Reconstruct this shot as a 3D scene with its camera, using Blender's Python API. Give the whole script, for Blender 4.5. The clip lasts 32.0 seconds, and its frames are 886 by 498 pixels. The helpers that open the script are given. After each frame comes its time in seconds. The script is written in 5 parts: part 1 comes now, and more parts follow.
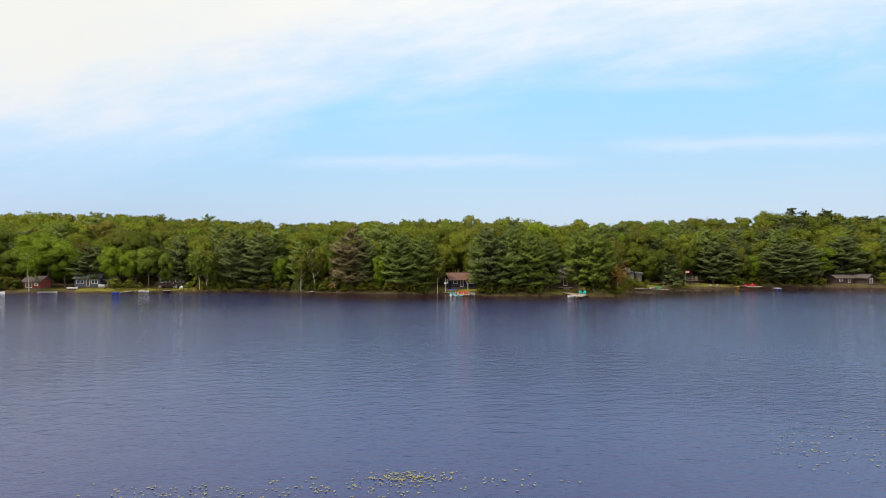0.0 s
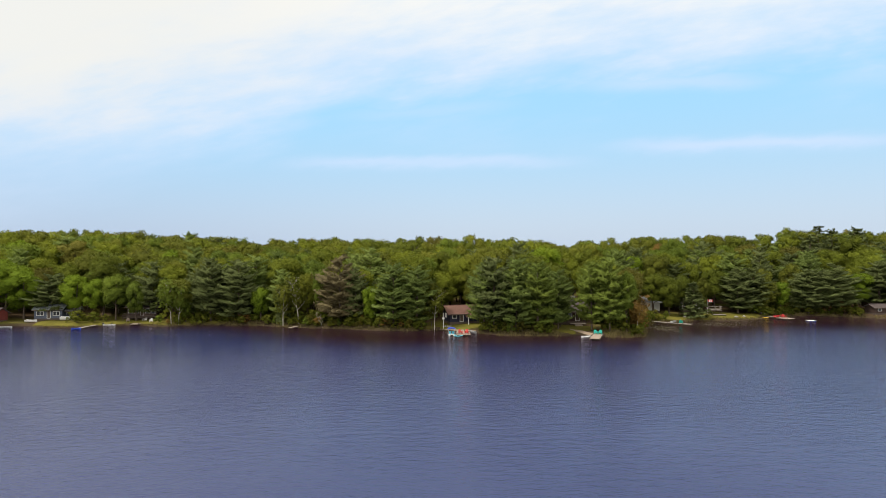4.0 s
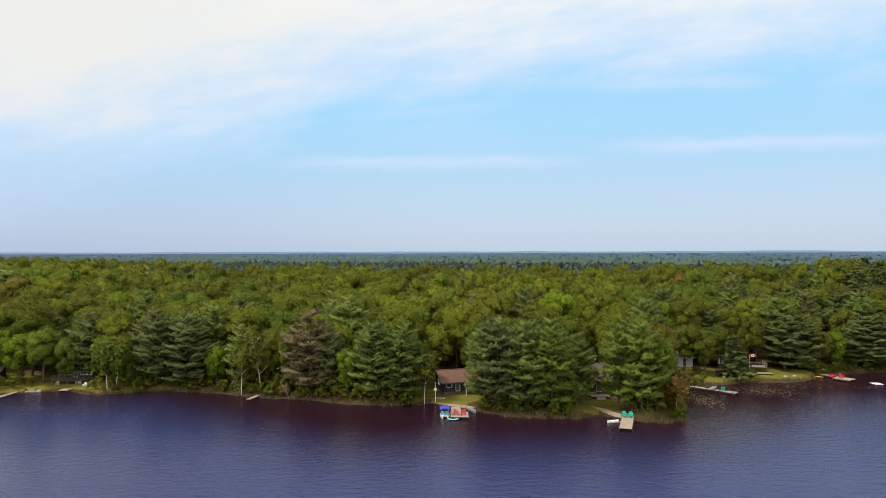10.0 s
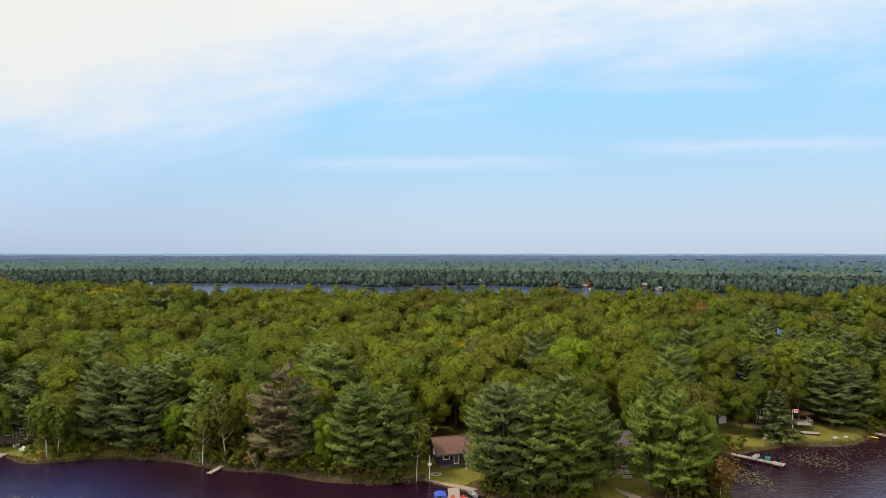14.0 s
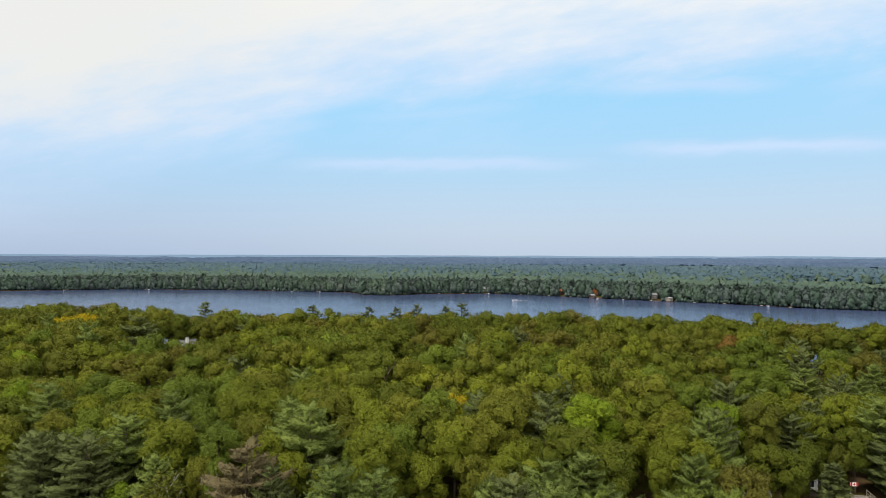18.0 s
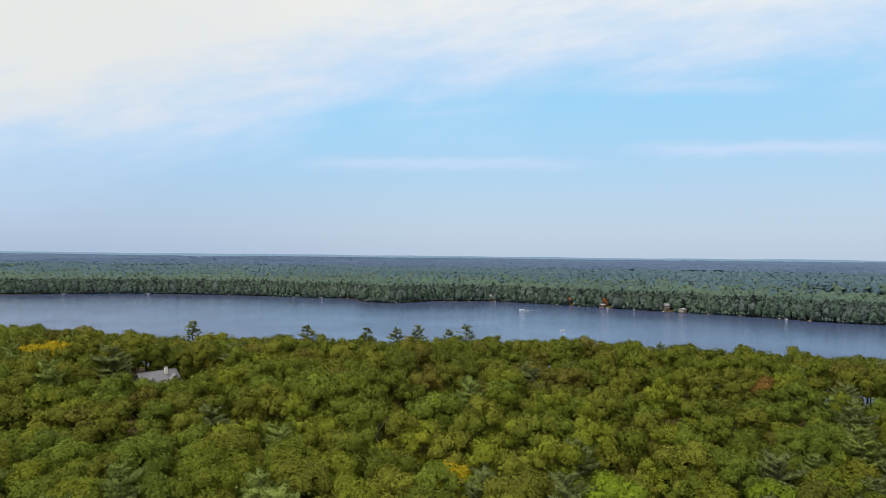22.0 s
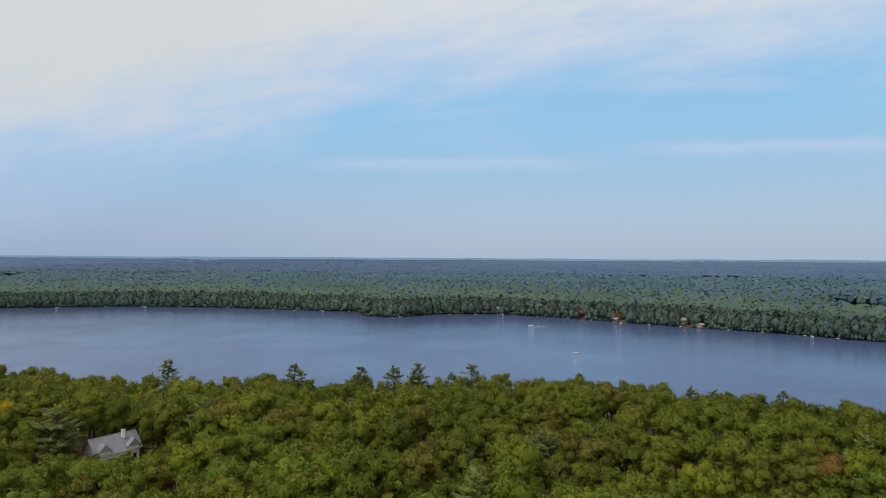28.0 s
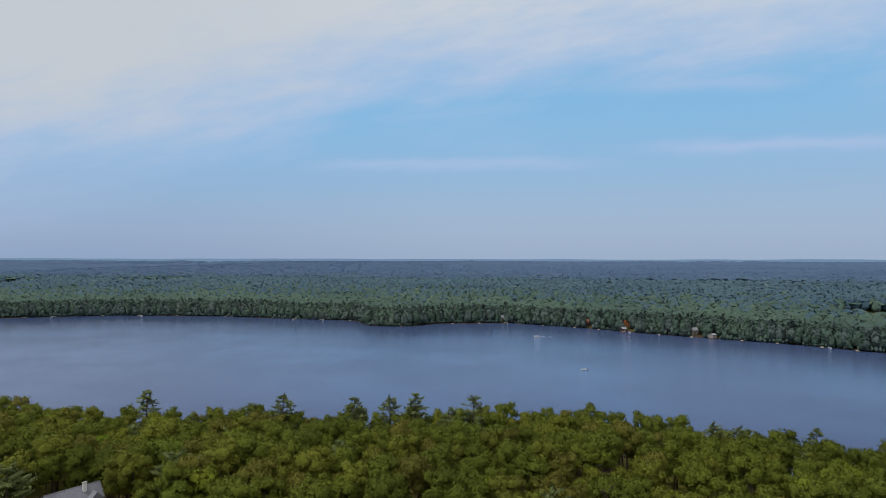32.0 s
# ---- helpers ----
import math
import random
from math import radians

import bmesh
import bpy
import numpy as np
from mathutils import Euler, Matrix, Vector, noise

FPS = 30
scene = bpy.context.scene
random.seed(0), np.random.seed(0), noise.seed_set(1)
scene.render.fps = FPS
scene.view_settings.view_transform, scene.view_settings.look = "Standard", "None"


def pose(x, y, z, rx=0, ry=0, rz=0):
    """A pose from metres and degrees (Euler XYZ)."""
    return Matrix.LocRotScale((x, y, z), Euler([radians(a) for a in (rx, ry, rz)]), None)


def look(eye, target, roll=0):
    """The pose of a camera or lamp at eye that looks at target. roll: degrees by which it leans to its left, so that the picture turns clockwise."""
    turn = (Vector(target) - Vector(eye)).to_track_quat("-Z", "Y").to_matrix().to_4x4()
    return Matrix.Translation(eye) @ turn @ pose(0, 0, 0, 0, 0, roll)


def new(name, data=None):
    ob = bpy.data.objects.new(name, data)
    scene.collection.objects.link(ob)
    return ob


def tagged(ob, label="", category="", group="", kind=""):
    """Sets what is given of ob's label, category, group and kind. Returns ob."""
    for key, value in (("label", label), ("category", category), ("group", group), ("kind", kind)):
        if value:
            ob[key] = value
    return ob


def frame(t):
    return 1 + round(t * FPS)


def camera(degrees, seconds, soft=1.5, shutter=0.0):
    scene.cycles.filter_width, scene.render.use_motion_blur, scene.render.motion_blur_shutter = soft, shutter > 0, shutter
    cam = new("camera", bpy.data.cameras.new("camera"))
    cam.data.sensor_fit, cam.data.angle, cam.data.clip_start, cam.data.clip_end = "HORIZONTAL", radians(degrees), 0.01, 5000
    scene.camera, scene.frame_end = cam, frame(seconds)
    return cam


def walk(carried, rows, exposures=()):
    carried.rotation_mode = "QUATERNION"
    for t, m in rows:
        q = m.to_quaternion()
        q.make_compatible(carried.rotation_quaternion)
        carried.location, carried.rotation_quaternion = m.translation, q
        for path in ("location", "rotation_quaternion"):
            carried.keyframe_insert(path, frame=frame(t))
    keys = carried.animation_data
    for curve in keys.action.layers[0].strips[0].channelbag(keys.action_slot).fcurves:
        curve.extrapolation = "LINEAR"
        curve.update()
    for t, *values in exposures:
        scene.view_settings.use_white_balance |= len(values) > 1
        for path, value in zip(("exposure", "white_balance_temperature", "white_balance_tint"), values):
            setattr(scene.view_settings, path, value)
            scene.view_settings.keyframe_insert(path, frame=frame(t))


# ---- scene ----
cam = camera(72, 32.0, soft=0.5)


def fly(x, y, z, yaw, pitch, roll):
    return pose(x, y, z, 90 + pitch, 0, yaw) @ pose(0, 0, 0, 0, 0, roll)


PATH = [  # seconds, x, y, z, yaw to the left, pitch up, roll
    (0, -5.51, -146.64, 10.43, -0.13, 0.31, -0.15),
    (1, -5.30, -142.57, 12.23, -0.10, 0.34, -0.17),
    (2, -5.09, -138.51, 14.00, -0.06, 0.35, -0.17),
    (3, -4.86, -134.48, 15.76, -0.02, 0.35, -0.16),
    (4, -4.61, -130.48, 17.49, 0.01, 0.35, -0.14),
    (5, -4.36, -126.47, 19.21, 0.02, 0.36, -0.14),
    (6, -4.10, -122.42, 20.91, 0.01, 0.36, -0.16),
    (7, -3.84, -118.28, 22.60, 0.01, 0.35, -0.18),
    (8, -3.59, -114.03, 24.30, 0.01, 0.33, -0.17),
    (9, -3.35, -109.68, 26.07, 0.02, 0.34, -0.16),
    (10, -3.13, -105.27, 27.88, -0.00, 0.34, -0.13),
    (11, -2.92, -100.82, 29.74, 0.00, 0.35, -0.11),
    (12, -2.72, -96.39, 31.61, 0.03, 0.39, -0.07),
    (13, -2.51, -92.00, 33.48, 0.07, 0.43, -0.04),
    (14, -2.27, -87.67, 35.35, 0.15, 0.46, 0.01),
    (15, -1.99, -83.39, 37.24, 0.24, 0.51, 0.07),
    (16, -1.69, -79.12, 39.10, 0.36, 0.54, 0.13),
    (17, -1.41, -74.82, 40.93, 0.47, 0.54, 0.16),
    (18, -1.15, -70.47, 42.72, 0.58, 0.53, 0.19),
    (19, -0.92, -66.11, 44.48, 0.71, 0.52, 0.28),
    (20, -0.72, -61.78, 46.28, 0.86, 0.51, 0.39),
    (21, -0.53, -57.46, 48.11, 1.00, 0.49, 0.48),
    (22, -0.36, -53.16, 49.98, 1.18, 0.49, 0.61),
    (23, -0.18, -48.87, 51.86, 1.33, 0.51, 0.66),
    (24, -0.00, -44.61, 53.73, 1.44, 0.54, 0.62),
    (25, 0.18, -40.38, 55.56, 1.54, 0.54, 0.57),
    (26, 0.38, -36.19, 57.35, 1.65, 0.52, 0.50),
    (27, 0.60, -32.01, 59.12, 1.76, 0.52, 0.41),
    (28, 0.84, -27.86, 60.89, 1.84, 0.54, 0.33),
    (29, 1.09, -23.72, 62.68, 1.93, 0.56, 0.28),
    (30, 1.37, -19.60, 64.47, 2.03, 0.56, 0.23),
    (31, 1.66, -15.49, 66.27, 2.14, 0.56, 0.17),
    (32, 1.96, -11.39, 68.06, 2.24, 0.55, 0.09),
]

EXPOSURES = [(0, 0.17, 6650, 10), (6, 0.12, 6650, 10), (13, 0.1, 6600, 10), (20, 0.05, 6550, 10), (24, -0.08, 6450, 10), (28, -0.28, 6280, 11), (32, -0.48, 5930, 11)]
walk(cam, [(t, fly(*row)) for t, *row in PATH], EXPOSURES)

# ---------------------------------------------------------------- node helpers


class Nodes:
    """A thin wrapper that adds nodes to a tree and links them."""

    def __init__(self, tree):
        self.tree = tree
        self.tree.nodes.clear()

    def add(self, kind, props=None, **inputs):
        node = self.tree.nodes.new(kind)
        for key, value in (props or {}).items():
            setattr(node, key, value)
        for key, value in inputs.items():
            name = key.replace("_", " ")
            sock = node.inputs[int(key[1:])] if key[0] == "i" and key[1:].isdigit() else node.inputs[name]
            if isinstance(value, bpy.types.NodeSocket):
                self.tree.links.new(value, sock)
            else:
                sock.default_value = value
        return node

    def math(self, op, a, b=0.0, clamp=False):
        return self.add("ShaderNodeMath", {"operation": op, "use_clamp": clamp}, i0=a, i1=b).outputs[0]

    def mix(self, fac, a, b, kind="MIX"):
        n = self.add("ShaderNodeMix", {"data_type": "RGBA", "blend_type": kind})
        for sock, value in ((n.inputs[0], fac), (n.inputs[6], a), (n.inputs[7], b)):
            if isinstance(value, bpy.types.NodeSocket):
                self.tree.links.new(value, sock)
            else:
                sock.default_value = value if not isinstance(value, tuple) else (*value[:3], 1)
        return n.outputs[2]

    def ramp(self, value, lo, hi, smooth=True):
        n = self.add("ShaderNodeMapRange", {"interpolation_type": "SMOOTHSTEP" if smooth else "LINEAR"}, Value=value, From_Min=lo, From_Max=hi)
        return n.outputs[0]

    def noise(self, scale, detail=3.0, rough=0.55, vector=None):
        n = self.add("ShaderNodeTexNoise", Scale=scale, Detail=detail, Roughness=rough)
        if vector is not None:
            self.tree.links.new(vector, n.inputs["Vector"])
        return n.outputs[0]


# ---------------------------------------------------------------- world and sun
SUN_EL, SUN_AZ = 60, -98  # degrees; azimuth from the way ahead (+Y), towards the right positive
world = bpy.data.worlds.new("world")
scene.world = world
world.use_nodes = True
W = Nodes(world.node_tree)
sky = W.add("ShaderNodeTexSky", {"sky_type": "NISHITA", "sun_disc": False, "sun_elevation": radians(SUN_EL), "sun_rotation": radians(SUN_AZ),
                                 "air_density": 1.2, "dust_density": 1.5, "ozone_density": 2.0})
way = W.add("ShaderNodeTexCoord").outputs["Generated"]
sep = W.add("ShaderNodeSeparateXYZ", Vector=way)
dx, dy, dz = sep.outputs
# the sky ahead as slopes: across to the right, level upwards
level = W.math("DIVIDE", dz, W.math("MAXIMUM", dy, 0.05))
across = W.math("DIVIDE", dx, W.math("MAXIMUM", dy, 0.05))
flat = W.add("ShaderNodeCombineXYZ", X=across, Y=W.math("SUBTRACT", level, W.math("MULTIPLY", across, 0.16)), Z=0.0).outputs[0]
stretch = W.add("ShaderNodeMapping", Vector=flat, Scale=(1.0, 3.4, 1.0)).outputs[0]
streaks = W.noise(2.6, 5, 0.55, stretch)
fine = W.noise(8.0, 6, 0.6, stretch)
# the cloud bank: its lower edge climbs to the right
edge = 0.105
for u0, u1, climb in ((-0.78, -0.30, 0.075), (-0.32, -0.12, 0.060), (-0.12, 0.25, 0.030), (0.22, 0.85, 0.075)):
    edge = W.math("ADD", edge, W.math("MULTIPLY", W.ramp(across, u0, u1), climb))
bank = W.math("SUBTRACT", level, edge)
body = W.math("ADD", bank, W.math("MULTIPLY", W.math("SUBTRACT", streaks, 0.5), 0.24))
body = W.math("ADD", body, W.math("MULTIPLY", W.math("SUBTRACT", fine, 0.5), 0.085))
high = W.ramp(dz, 0.75, 0.35)
soft_left = W.math("ADD", 0.055, W.math("MULTIPLY", W.ramp(across, -0.1, -0.7), 0.06))
cloud = W.ramp(W.math("DIVIDE", body, soft_left), -1.0, 1.15)
cloud = W.math("MULTIPLY", cloud, W.math("ADD", 0.66, W.math("MULTIPLY", W.ramp(W.math("ADD", body, W.math("MULTIPLY", W.math("SUBTRACT", fine, 0.5), 0.25)), -0.02, 0.20), 0.34)))
wisps = W.math("MULTIPLY", W.math("ADD", 0.06, W.math("MULTIPLY", W.ramp(streaks, 0.42, 0.72), 0.42)), W.ramp(dz, 0.12, 0.24))
# thin streaks low in the sky ahead
for mid_w, slope, thick, u0, u1, u2, u3, much in ((0.149, 0.01, 0.010, -0.32, -0.14, 0.08, 0.30, 0.65), (0.163, 0.03, 0.012, 0.20, 0.42, 0.60, 0.9, 0.8), (0.236, 0.08, 0.014, -0.24, -0.05, 0.02, 0.2, 0.35),
                                            (0.272, 0.02, 0.016, 0.12, 0.34, 0.44, 0.62, 0.6), (0.315, 0.05, 0.016, 0.20, 0.40, 0.50, 0.8, 0.55), (0.205, -0.03, 0.020, -0.62, -0.42, -0.34, -0.22, 0.35)):
    off = W.math("DIVIDE", W.math("SUBTRACT", W.math("ADD", level, W.math("MULTIPLY", W.math("SUBTRACT", fine, 0.5), 0.028)), W.math("ADD", mid_w, W.math("MULTIPLY", across, slope))), thick)
    band = W.math("POWER", 2.718, W.math("MULTIPLY", W.math("MULTIPLY", off, off), -1.0))
    band = W.math("MULTIPLY", W.math("MULTIPLY", band, W.ramp(across, u0, u1)), W.ramp(across, u3, u2))
    wisps = W.math("MAXIMUM", wisps, W.math("MULTIPLY", band, much))
haze = W.ramp(dz, 0.26, 0.0)
cover = W.math("MAXIMUM", cloud, wisps)
base = W.mix(1.0, sky.outputs[0], (0.135, 0.135, 0.135), "MULTIPLY")
tint = W.mix(haze, W.mix(high, (0.28, 0.48, 0.86), (0.345, 0.70, 0.99)), W.mix(W.ramp(dx, 0.1, -0.6), (0.54, 0.66, 0.83), (0.44, 0.57, 0.78)))
air = W.mix(0.85, base, tint)
white = W.mix(W.ramp(body, -0.04, 0.26), (0.60, 0.735, 0.955), W.mix(W.ramp(dx, 0.15, -0.5), (0.95, 0.92, 0.855), (0.84, 0.83, 0.79)))
white = W.mix(W.ramp(dy, 0.25, -0.35), white, (1.45, 1.40, 1.30))
cover = W.math("MAXIMUM", cover, W.math("MULTIPLY", W.ramp(dy, 0.1, -0.4), 0.85))
skycol = W.mix(W.math("MULTIPLY", cover, 0.92), air, white)
back = W.add("ShaderNodeBackground", Color=skycol, Strength=1.0)
W.add("ShaderNodeOutputWorld", Surface=back.outputs[0])

sun_data = bpy.data.lights.new("sun", "SUN")
sun_data.energy, sun_data.angle, sun_data.color = 2.9, radians(8), (1.0, 0.94, 0.84)
sun = new("sun", sun_data)
to_sun = Vector((math.sin(radians(SUN_AZ)) * math.cos(radians(SUN_EL)), math.cos(radians(SUN_AZ)) * math.cos(radians(SUN_EL)), math.sin(radians(SUN_EL))))
sun.matrix_world = look(to_sun * 300, (0, 0, 0))

# ---------------------------------------------------------------- materials


def material(name):
    m = bpy.data.materials.new(name)
    m.use_nodes = True
    return m, Nodes(m.node_tree)


def simple(name, color, rough=0.7, metal=0.0, grain=20.0, amount=0.25, bump=0.0, spec=0.4):
    """Paint, wood, plastic and the like: one colour with grain at two scales."""
    m, N = material(name)
    pos = N.add("ShaderNodeTexCoord").outputs["Object"]
    a, b = N.noise(grain, 4, 0.6, pos), N.noise(grain * 0.11, 3, 0.6, pos)
    v = N.math("ADD", N.math("MULTIPLY", a, 0.6), N.math("MULTIPLY", b, 0.7))
    v = N.ramp(v, 0.35, 0.95, False)
    lo, hi = tuple(c * (1 - amount) for c in color), tuple(min(1, c * (1 + amount)) for c in color)
    col = N.mix(v, lo, hi)
    sh = N.add("ShaderNodeBsdfPrincipled", Base_Color=col, Roughness=rough, Metallic=metal, Specular_IOR_Level=spec)
    if bump:
        bn = N.add("ShaderNodeBump", Strength=bump, Distance=0.02, Height=a)
        N.tree.links.new(bn.outputs[0], sh.inputs["Normal"])
    N.add("ShaderNodeOutputMaterial", Surface=sh.outputs[0])
    return m


def leaf(name, dark, light, accent, accent_at=0.78, see=0.3, patchy=0.3, lacy=True, fine_at=3.6, contrast=1.0, broad_at=0.025):
    """Foliage: tree-to-tree tone by place and by tree, leaf-to-leaf tone by island."""
    m, N = material(name)
    geo = N.add("ShaderNodeNewGeometry")
    info = N.add("ShaderNodeObjectInfo")
    cells = N.add("ShaderNodeTexVoronoi", Vector=geo.outputs["Position"], Scale=0.13, Randomness=1.0)
    cellv = N.add("ShaderNodeSeparateColor", Color=cells.outputs["Color"]).outputs[0]
    broad = N.noise(broad_at, 3, 0.5, geo.outputs["Position"])
    tone = N.math("ADD", N.math("MULTIPLY", cellv, patchy), N.math("ADD", N.math("MULTIPLY", info.outputs["Random"], 0.3), N.math("MULTIPLY", N.ramp(broad, 0.35, 0.65), 0.7 - patchy)))
    col = N.mix(tone, dark, light)
    odd = N.ramp(N.math("ADD", N.math("MULTIPLY", cellv, 0.75), N.math("MULTIPLY", geo.outputs["Random Per Island"], 0.25)), accent_at, accent_at + 0.12)
    col = N.mix(odd, col, accent)
    speck = N.noise(fine_at, 3, 0.6, geo.outputs["Position"])
    each = N.math("ADD", 1.0 - 0.55 * contrast, N.math("ADD", N.math("MULTIPLY", geo.outputs["Random Per Island"], 0.30 * contrast), N.math("MULTIPLY", speck, 0.86 * contrast)))
    col = N.mix(1.0, col, N.add("ShaderNodeCombineColor", Red=each, Green=each, Blue=each).outputs[0], "MULTIPLY")
    bn = N.add("ShaderNodeBump", Strength=1.0, Distance=1.5 / fine_at, Height=speck)
    sh = N.add("ShaderNodeBsdfPrincipled", Base_Color=col, Roughness=0.7, Specular_IOR_Level=0.08, Normal=bn.outputs[0])
    tr = N.add("ShaderNodeBsdfTranslucent", Color=col)
    mx = N.add("ShaderNodeMixShader", i0=see, i1=sh.outputs[0], i2=tr.outputs[0])
    gaps = N.ramp(N.noise(5.0, 2, 0.6, geo.outputs["Position"]), 0.39, 0.45, False)
    if lacy:
        mx = N.add("ShaderNodeMixShader", i0=gaps, i1=N.add("ShaderNodeBsdfTransparent").outputs[0], i2=mx.outputs[0])
    N.add("ShaderNodeOutputMaterial", Surface=mx.outputs[0])
    return m


LEAF_GREEN = leaf("leaf_green", (0.080, 0.115, 0.019), (0.188, 0.245, 0.030), (0.269, 0.314, 0.032), 0.9, 0.34)
LEAF_OLIVE = leaf("leaf_olive", (0.089, 0.101, 0.016), (0.192, 0.206, 0.025), (0.251, 0.231, 0.025), 0.9, 0.3)
LEAF_LIME = leaf("leaf_lime", (0.136, 0.203, 0.018), (0.208, 0.286, 0.021), (0.252, 0.291, 0.023), 0.85, 0.36)
LEAF_YELLOW = leaf("leaf_yellow", (0.342, 0.285, 0.014), (0.479, 0.376, 0.016), (0.479, 0.319, 0.017), 0.85, 0.34)
LEAF_RUST = leaf("leaf_rust", (0.182, 0.114, 0.032), (0.274, 0.165, 0.039), (0.285, 0.137, 0.036), 0.9, 0.3)
NEEDLE = leaf("needle_green", (0.119, 0.161, 0.040), (0.209, 0.267, 0.061), (0.251, 0.277, 0.061), 0.9, 0.24)
NEEDLE_DARK = leaf("needle_dark", (0.094, 0.117, 0.040), (0.159, 0.189, 0.062), (0.186, 0.187, 0.060), 0.88, 0.2)
NEEDLE_BROWN = leaf("needle_brown", (0.132, 0.111, 0.058), (0.211, 0.172, 0.084), (0.238, 0.165, 0.079), 0.88, 0.2)
NEEDLE_LIGHT = leaf("needle_light", (0.130, 0.172, 0.030), (0.205, 0.262, 0.046), (0.240, 0.270, 0.046), 0.9, 0.28)
# far foliage: distance haze is painted into these bluish leaf colours
FAR_LEAF_HAZED = leaf("far_leaf_hazed", (0.071, 0.117, 0.099), (0.127, 0.186, 0.127), (0.172, 0.209, 0.117), 0.9, 0.25, 0.3, False, 1.1, 0.7, 0.009)
# needle tone is also lightened against shade along the far front row
FAR_NEEDLE_HAZED = leaf("far_needle_hazed", (0.093, 0.131, 0.126), (0.140, 0.183, 0.152), (0.165, 0.196, 0.139), 0.9, 0.2, 0.3, False, 1.1, 0.7, 0.009)
FARTHER_LEAF_HAZED = leaf("farther_leaf_hazed", (0.064, 0.114, 0.154), (0.108, 0.173, 0.194), (0.144, 0.196, 0.176), 0.9, 0.2, 0.25, False, 0.8, 0.7, 0.006)
FAR_CANOPY_HAZED = leaf("far_canopy_hazed", (0.059, 0.101, 0.183), (0.095, 0.144, 0.226), (0.129, 0.167, 0.211), 0.88, 0.15, 0.3, False, 0.3, 0.7, 0.004)
LEAF_DEEP = leaf("leaf_deep_green", (0.069, 0.088, 0.012), (0.153, 0.178, 0.021), (0.188, 0.201, 0.021), 0.92, 0.3)
LEAF_WARM = leaf("leaf_warm_green", (0.104, 0.129, 0.016), (0.228, 0.259, 0.025), (0.299, 0.300, 0.027), 0.9, 0.34)
LEAF_BROWN = leaf("leaf_brown_olive", (0.092, 0.090, 0.017), (0.185, 0.174, 0.030), (0.219, 0.168, 0.025), 0.9, 0.3)
BARK = simple("bark", (0.10, 0.075, 0.055), 0.9, grain=6, amount=0.4)
BARK_PALE = simple("bark_pale", (0.46, 0.42, 0.36), 0.85, grain=5, amount=0.35)
TREE_MATS = [LEAF_GREEN, LEAF_OLIVE, LEAF_LIME, LEAF_YELLOW, LEAF_RUST, NEEDLE, NEEDLE_DARK, FAR_LEAF_HAZED, FAR_NEEDLE_HAZED, BARK, BARK_PALE, LEAF_DEEP, LEAF_WARM, LEAF_BROWN, FARTHER_LEAF_HAZED, NEEDLE_BROWN, NEEDLE_LIGHT]
GREEN, OLIVE, LIME, YELLOW, RUST, PINE, PINE_DARK, FAR, FAR_PINE, BARK_I, PALE_I, DEEP, WARM, BROWN, FARTHER, PINE_BROWN, PINE_LIGHT = range(17)


def water_material():
    m, N = material("lake_water")
    pos = N.add("ShaderNodeTexCoord").outputs["Object"]
    rip = N.add("ShaderNodeMapping", Vector=pos, Scale=(0.6, 1.25, 1), Rotation=(0, 0, radians(-24))).outputs[0]
    small = N.noise(3.4, 3, 0.6, rip)
    mid = N.noise(0.95, 2, 0.5, rip)
    patch = N.ramp(N.noise(0.011, 3, 0.6, pos), 0.34, 0.62)
    h = N.math("ADD", N.math("MULTIPLY", small, 0.6), mid)
    bn = N.add("ShaderNodeBump", Strength=N.math("ADD", 0.55, N.math("MULTIPLY", patch, 0.45)), Distance=0.10, Height=h)
    rough = N.math("ADD", 0.035, N.math("MULTIPLY", patch, 0.05))
    # blue of the mirrored sky is put into the base colour
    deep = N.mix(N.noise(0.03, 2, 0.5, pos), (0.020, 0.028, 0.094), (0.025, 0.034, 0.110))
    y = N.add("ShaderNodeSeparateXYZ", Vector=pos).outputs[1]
    # dark tree reflection off the near shore, painted into the water's colour
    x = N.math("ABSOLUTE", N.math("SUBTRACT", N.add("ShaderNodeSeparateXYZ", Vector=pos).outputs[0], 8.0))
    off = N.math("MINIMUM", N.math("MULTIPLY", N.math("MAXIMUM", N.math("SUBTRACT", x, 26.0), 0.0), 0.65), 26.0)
    tree_reflection = N.math("MULTIPLY", N.ramp(N.math("SUBTRACT", N.math("ADD", y, N.math("MULTIPLY", mid, 10.0)), off), -28.0, 0.0), N.ramp(y, 120.0, 60.0))
    # second lake gets a lighter blue, more sky reflection in the base
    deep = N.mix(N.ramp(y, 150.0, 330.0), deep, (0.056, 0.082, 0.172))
    col = N.mix(tree_reflection, deep, (0.016, 0.004, 0.012))
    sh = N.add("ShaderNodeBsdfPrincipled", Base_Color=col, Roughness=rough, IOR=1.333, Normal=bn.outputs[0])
    N.add("ShaderNodeOutputMaterial", Surface=sh.outputs[0])
    return m


